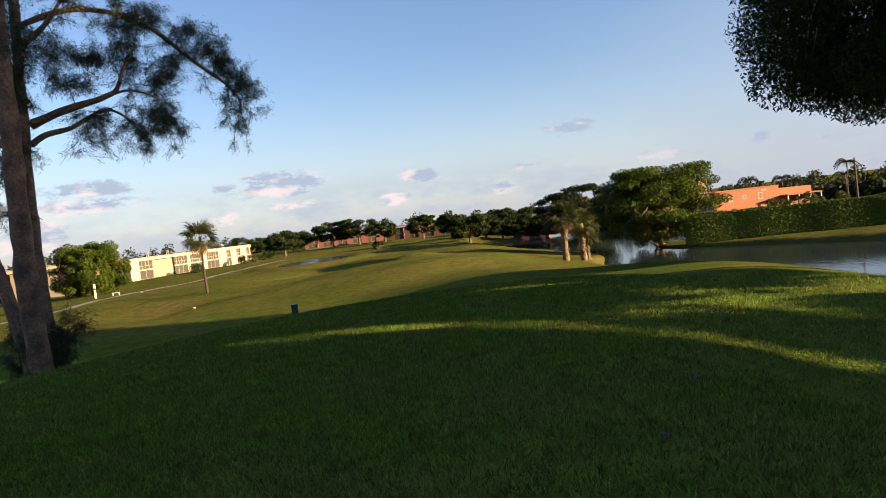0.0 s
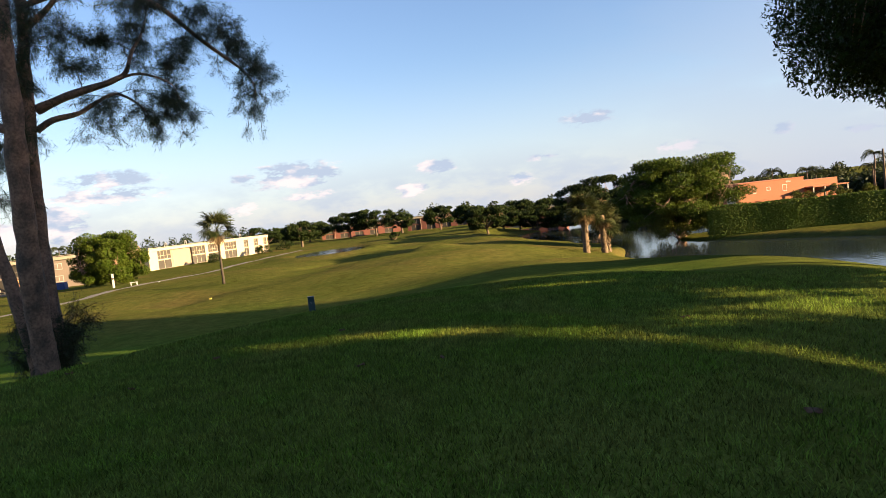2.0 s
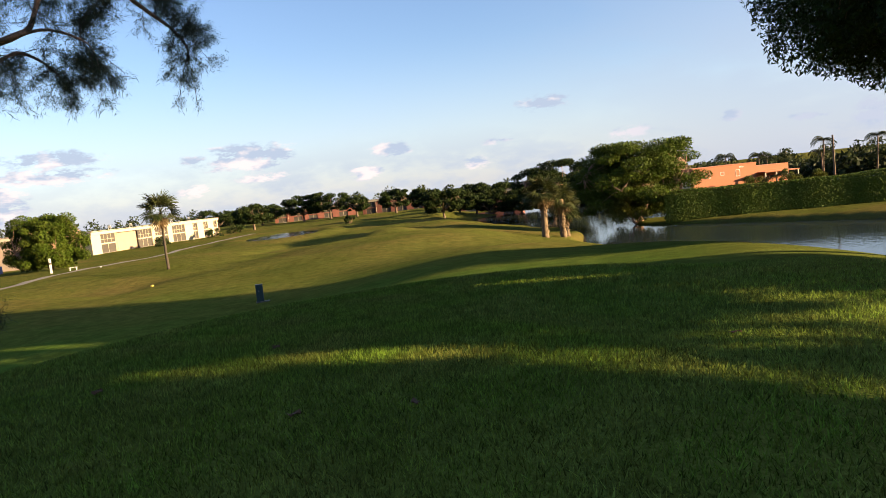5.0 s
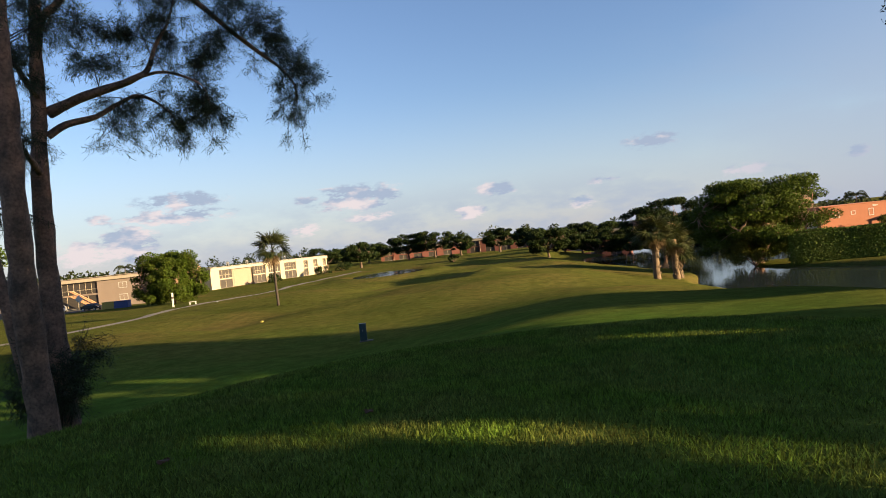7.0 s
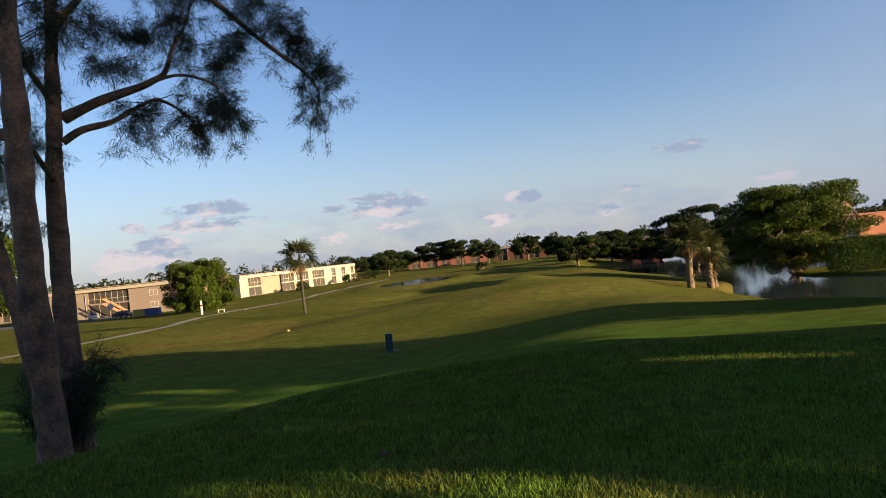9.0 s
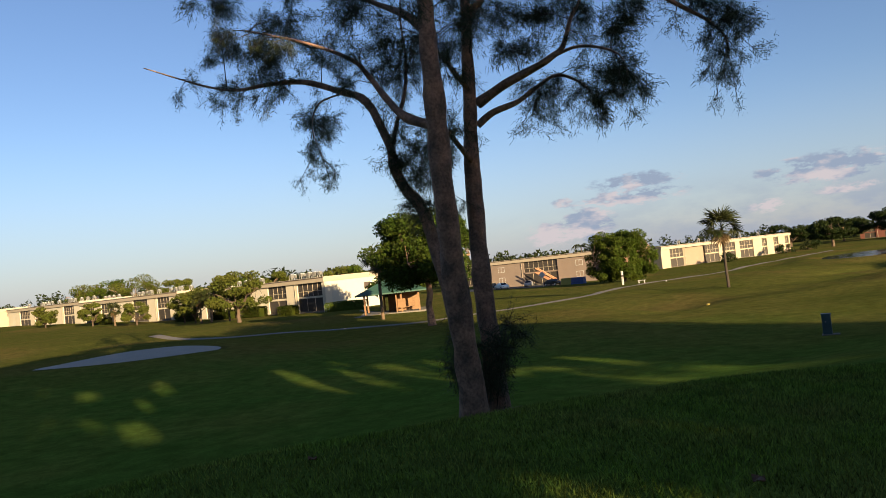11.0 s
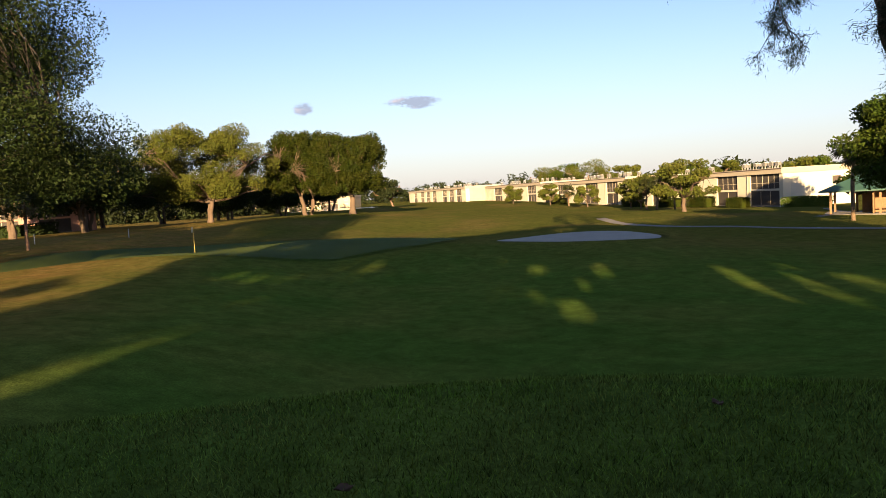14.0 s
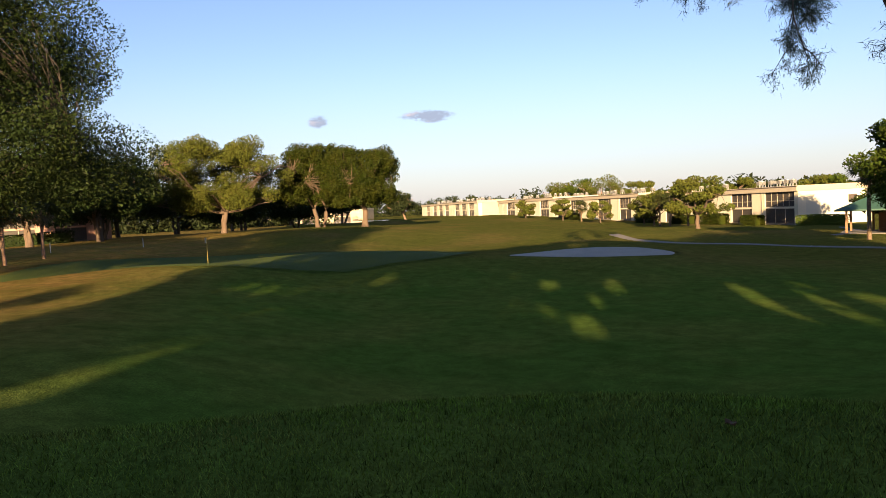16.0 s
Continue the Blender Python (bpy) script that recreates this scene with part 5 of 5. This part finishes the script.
UNIT = roof_unit(frame_of(bw(9, -4), bw(10, -4), -1.2 + 6.05))
rng_u = random.Random(4)
for s0, s1, off, z, n in ((6, 17, -4, 4.85, 8), (24, 47, -5, 4.85, 9), (52, 97, -4, 5.3, 16), (101, 150, -4, 5.8, 14), (162, 258, 2, 6.4, 22)):
    for i in range(n):
        s = s0 + (s1 - s0) * (i + rng_u.random() * 0.7) / n
        x, y = bw(s, off - rng_u.random() * 3)
        copy_thing(UNIT, Matrix.Translation((x, y, z)) @ rot_z(rng_u.random() * 20))
for i in range(6):
    u = (i + rng_u.random() * 0.7) / 6
    copy_thing(UNIT, Matrix.Translation((-84 + 16 * u - 5, 185 + 58 * u + 1.5, 3.4)) @ rot_z(15))


def shelter():
    t = thing("shelter", "open timber rain shelter with dark green hip roof", "shelter", frame_of((-69.0, 65.5), (-62.4, 72.0), float(ground_z(-66, 69)) + 0.05))
    L, W, h = 7.4, 6.0, 2.5
    part("slab", Geo().box(-0.6, -0.6, -0.6, L + 0.6, W + 0.6, 0.06), CONCRETE, t)
    for x in (0.2, L / 3, 2 * L / 3, L - 0.2):
        for y in (0.2, W - 0.2):
            part("post", Geo().box(x - 0.11, y - 0.11, 0.06, x + 0.11, y + 0.11, h), WOOD, t)
    part("wall", Geo().box(3.1, 3.2, 0.06, L - 0.3, 3.4, h), WOOD, t)
    part("wall", Geo().box(L - 3.2, 0.3, 0.06, L - 3.05, 3.2, h), WOOD, t)
    part("beam", Geo().box(0, 0, h, L, W, h + 0.2), WOOD, t)
    r = Geo()
    e, z = 0.9, h + 0.2
    r.add([(-e, -e, z), (L + e, -e, z), (L + e, W + e, z), (-e, W + e, z), (W / 2, W / 2, z + 1.7), (L - W / 2, W / 2, z + 1.7), (-e, -e, z - 0.16), (L + e, -e, z - 0.16), (L + e, W + e, z - 0.16), (-e, W + e, z - 0.16)],
          [(0, 1, 5, 4), (1, 2, 5), (2, 3, 4, 5), (3, 0, 4), (0, 6, 7, 1), (1, 7, 8, 2), (2, 8, 9, 3), (3, 9, 6, 0), (6, 9, 8, 7)])
    part("roof", r, GREEN_ROOF, t)
    part("bench", Geo().box(3.4, 2.3, 0.45, 6.6, 2.75, 0.52).box(3.6, 2.35, 0.06, 3.7, 2.7, 0.45).box(6.3, 2.35, 0.06, 6.4, 2.7, 0.45), WOOD, t)


shelter()
patch("car_park", -106.0, 143.0, 22.0, 10.0, -8, ASPHALT, "grey asphalt car park beside the apartments", "car park", 0.03, 0.05)


# ---- small things ----
def utility_box():
    t = thing("utility_box", "grey-green steel utility pedestal standing on the grass", "utility box", on_ground(-9.9, 43.6, 12))
    part("plinth", Geo().box(-0.24, -0.24, -0.5, 0.52, 0.24, 0.05), CONCRETE, t)
    part("cabinet", bevelled(-0.2, -0.16, 0.05, 0.2, 0.16, 0.98, 0.025), UTILITY, t)
    part("lid", bevelled(-0.22, -0.18, 0.98, 0.22, 0.18, 1.04, 0.02), UTILITY, t)
    part("handle", Geo().tube([(-0.03, -0.165, 0.60), (-0.03, -0.19, 0.60), (-0.03, -0.19, 0.70), (-0.03, -0.165, 0.70)], 0.008, 5), METAL, t)


utility_box()


def flagstick():
    x, y = -57.6, -0.6
    t = thing("flagstick", "slim yellow flagstick with small pale blue flag", "flagstick", on_ground(x, y, 20))
    part("pole", Geo().tube([(0, 0, -0.2), (0, 0, 2.15)], 0.015, 8), YELLOW, t)
    g = Geo()
    n = 8
    vs, fs = [], []
    for i in range(n + 1):
        u = i / n
        w = 0.04 * math.sin(u * 5)
        for zz in (1.72, 2.13):
            for d in (-0.004, 0.004):
                vs.append((-0.46 * u, w + d, zz - 0.05 * u))
    for i in range(n):
        a = i * 4
        fs += [(a, a + 4, a + 6, a + 2), (a + 1, a + 3, a + 7, a + 5), (a + 2, a + 6, a + 7, a + 3), (a, a + 1, a + 5, a + 4)]
    part("flag", g.add(vs, fs), WHITE_PAINT, t)


flagstick()


def marker_post():
    t = thing("marker_post", "white square marker post with a dark band beside the cart path", "post", on_ground(-56.0, 110.0, 10))
    part("shaft", bevelled(-0.14, -0.14, -0.3, 0.14, 0.14, 1.35, 0.03), WHITE_PAINT, t)
    part("band", Geo().box(-0.146, -0.146, 1.35, 0.146, 0.146, 1.6), DARK_TRIM, t)
    part("cap", bevelled(-0.14, -0.14, 1.6, 0.14, 0.14, 2.25, 0.03), WHITE_PAINT, t)
    b = thing("bench", "low white bench on a concrete pad beside the cart path", "bench", on_ground(-53.2, 111.0, 15))
    part("seat", bevelled(-0.6, -0.18, 0.42, 0.6, 0.18, 0.5, 0.02), WHITE_PAINT, b)
    for x in (-0.45, 0.45):
        part("leg", Geo().box(x - 0.05, -0.17, -0.2, x + 0.05, 0.17, 0.42), WHITE_PAINT, b)


marker_post()


def tee_marker(x, y, label, mat):
    t = thing("tee_marker", label, "tee marker", on_ground(x, y, 0), "markers")
    part("body", bevelled(-0.10, -0.13, -0.05, 0.10, 0.13, 0.13, 0.04), mat, t)


tee_marker(-22.6, 61.0, "small bright yellow marker block on the fairway", YELLOW)
tee_marker(-50.0, 113.0, "small white marker block beside the cart path", WHITE_PAINT)
for x, y in ((-84.0, -20.6), (-95.0, -13.5), (-64.0, -19.5)):
    p = thing("stake", "short white course stake in the rough", "stake", on_ground(x, y), "stakes")
    part("shaft", Geo().tube([(0, 0, -0.2), (0, 0, 1.1)], 0.05, 6), WHITE_PAINT, p)


def road_sign():
    t = thing("road_sign", "white diamond road sign on a steel post", "sign", on_ground(-87.0, 132.5, 25))
    part("post", Geo().tube([(0, 0, -0.3), (0, 0, 2.7)], 0.04, 6), METAL, t)
    part("plate", Geo().box(-0.55, -0.07, -0.55, 0.55, -0.045, 0.55), WHITE_PAINT, t, "", Matrix.Translation((0, 0, 2.6)) @ Matrix.Rotation(radians(45), 4, "Y"))


road_sign()
for x, y, mat, lab, nm in ((-77.5, 131.5, BLUE, "blue wheeled rubbish skip beside the car park", "skip"), (-80.6, 132.5, YELLOW, "yellow rubbish skip beside the car park", "skip")):
    t = thing(nm, lab, "skip", on_ground(x, y, 5), "skips")
    part("body", Geo().box(-1.4, -0.7, 0.1, 1.4, 0.7, 1.35, 0.06), mat, t)
    part("lid", Geo().box(-1.42, -0.72, 1.35, 1.42, 0.72, 1.45), mat, t)


def outside_stair():
    t = thing("stair", "sloping orange outside stair of the taupe apartments", "stair", frame_of((-90.5, 143.6), (-96.5, 142.9), -2.2))
    for sgn in (0.0, 1.0):
        part("stringer", Geo().add([(0, sgn, 0), (0.5, sgn, 0), (5.2, sgn, 2.9), (4.7, sgn, 2.9), (0, sgn + 0.1, 0), (0.5, sgn + 0.1, 0), (5.2, sgn + 0.1, 2.9), (4.7, sgn + 0.1, 2.9)],
                                   [(0, 1, 2, 3), (4, 7, 6, 5), (0, 4, 5, 1), (1, 5, 6, 2), (2, 6, 7, 3), (3, 7, 4, 0)]), ORANGE_PAINT, t)
        part("handrail", Geo().tube([(0.2, sgn + 0.05, 0.95), (4.9, sgn + 0.05, 3.85)], 0.12, 6), ORANGE_PAINT, t)
    for i in range(15):
        part("tread", Geo().box(0.2 + i * 0.31, 0.1, 0.16 + i * 0.187, 0.52 + i * 0.31, 1.0, 0.2 + i * 0.187), CONCRETE, t)


outside_stair()


def car(x, y, turn, mat, label):
    t = thing("car", label, "car", on_ground(x, y, turn), "parked cars")
    bm = bmesh.new()
    prof = [(-2.2, 0.32), (-2.25, 0.75), (-1.95, 0.92), (-1.35, 1.0), (-0.75, 1.42), (0.75, 1.45), (1.35, 1.02), (2.05, 0.88), (2.22, 0.6), (2.15, 0.32)]
    lo = [bm.verts.new((px, -0.86 if pz < 1.1 else -0.66, pz)) for px, pz in prof]
    hi = [bm.verts.new((px, 0.86 if pz < 1.1 else 0.66, pz)) for px, pz in prof]
    bm.faces.new(lo), bm.faces.new(hi[::-1])
    for i in range(len(prof)):
        j = (i + 1) % len(prof)
        bm.faces.new((lo[j], lo[i], hi[i], hi[j]))
    bmesh.ops.bevel(bm, geom=bm.edges[:], offset=0.06, segments=2, affect="EDGES")
    part("body", bm, mat, t)
    for sy in (-1, 1):
        g = Geo().add([(-1.2, sy * 0.83, 1.0), (1.2, sy * 0.83, 1.0), (0.72, sy * 0.69, 1.38), (-0.72, sy * 0.69, 1.38), (-1.2, sy * 0.80, 1.0), (1.2, sy * 0.80, 1.0), (0.72, sy * 0.66, 1.38), (-0.72, sy * 0.66, 1.38)],
                      [(0, 1, 2, 3), (4, 7, 6, 5), (0, 4, 5, 1), (1, 5, 6, 2), (2, 6, 7, 3), (3, 7, 4, 0)])
        part("side_window", g, GLASS, t)
    part("windscreen", Geo().add([(1.42, -0.7, 1.01), (1.42, 0.7, 1.01), (0.82, 0.6, 1.42), (0.82, -0.6, 1.42)], [(0, 1, 2, 3)]), GLASS, t)
    for px in (-1.4, 1.4):
        for sy in (-1, 1):
            w = part("wheel", Geo().tube([(px, sy * 0.68, 0.32), (px, sy * 0.88, 0.32)], 0.32, 14), RUBBER, t)
            part("rim", Geo().tube([(px, sy * 0.86, 0.32), (px, sy * 0.895, 0.32)], 0.2, 10), METAL, w)
    for sy in (-0.6, 0.6):
        part("headlight", bevelled(2.12, sy - 0.16, 0.62, 2.24, sy + 0.16, 0.76, 0.03), WHITE_PAINT, t)


car(-99.5, 134.0, -28, WHITE_CAR, "white parked saloon car beside the grass")
car(-96.5, 140.5, -60, SILVER_CAR, "silver parked car in the car park")
car(-106.0, 139.0, -50, DARK_CAR, "dark parked car in the car park")
car(-88.5, 138.5, -10, DARK_CAR, "dark parked car near the road sign")
car(-110.0, 143.0, -50, SILVER_CAR, "silver parked car in the car park")


def street_pole():
    t = thing("utility_pole", "tall bare wooden utility pole beyond the hedge", "utility pole", Matrix.Translation((77.0, 130.0, float(ground_z(77, 130)))))
    part("pole", Geo().tube([(0, 0, -0.5), (0, 0, 5.0), (0, 0, 11.0)], [0.22, 0.2, 0.16], 8), BARK_PALE, t)


street_pole()


def fallen_leaves():
    rng = np.random.default_rng(12)
    first = None
    for i, (x, y) in enumerate(((-0.55, 8.15), (1.2, 4.25), (1.9, 5.6), (-3.4, 9.6), (-2.0, 10.6), (-5.5, 10.0), (-1.4, 8.2), (-3.9, 8.4), (2.3, 9.4), (-5.0, 7.4))):
        bm = bmesh.new()
        n = 10
        vs = [bm.verts.new((0.055 * math.cos(k * 6.283 / n) * (1 + 0.2 * math.sin(k * 2.1 + i)), 0.032 * math.sin(k * 6.283 / n), 0.012 * math.sin(k * 1.9 + i))) for k in range(n)]
        top = bmesh.ops.extrude_face_region(bm, geom=[bm.faces.new(vs)])
        for v in top["geom"]:
            if isinstance(v, bmesh.types.BMVert):
                v.co.z += 0.003
        m = on_ground(x, y, float(rng.random() * 360)) @ Matrix.Translation((0, 0, 0.035)) @ Matrix.Rotation(radians(float(rng.normal() * 15)), 4, "X")
        single("fallen_leaf", bm, DRY_LEAF, "dry curled brown leaf lying on the lawn", "leaf", m, "fallen leaves")


fallen_leaves()
patch("soil", -11.8, 19.6, 1.2, 0.9, 30, SOIL, "bare soil and litter about the tree's foot", "soil", 0.035, 0.5)


def grass_blades():
    """Short blades over the tee and the near slope; dense close to the walk's strip."""
    rng = np.random.default_rng(9)
    n = 560000
    x = rng.normal(-1.4, 3.8, n)
    y = -1.0 + 19.0 * rng.random(n) ** 1.25
    keep = (x > -12) & (x < 11)
    x, y = x[keep], y[keep]
    n = len(x)
    tuft = np.array([noise.noise((a * 3.1, b * 3.1, 0.0)) for a, b in zip(x[:: 40], y[:: 40])])
    h = (0.020 + 0.040 * rng.random(n)) * (1 + 0.45 * np.repeat(tuft, 40)[:n] if len(tuft) * 40 >= n else 1)
    z = ground_z(x, y)
    a = rng.random(n) * 6.283
    w = 0.0034 + 0.0032 * rng.random(n)
    lean = rng.normal(size=(n, 2)) * 0.024
    c, s = np.cos(a) * w, np.sin(a) * w
    v = np.stack([np.stack([x - c, y - s, z - 0.005], -1), np.stack([x + c, y + s, z - 0.005], -1), np.stack([x + lean[:, 0], y + lean[:, 1], z + h], -1)], 1).reshape(-1, 3)
    single("grass_blades", array_mesh("grass_blades", v, np.arange(n * 3).reshape(-1, 3)), BLADE, "short mown lawn grass blades on the tee", "grass", kind="stuff")


grass_blades()
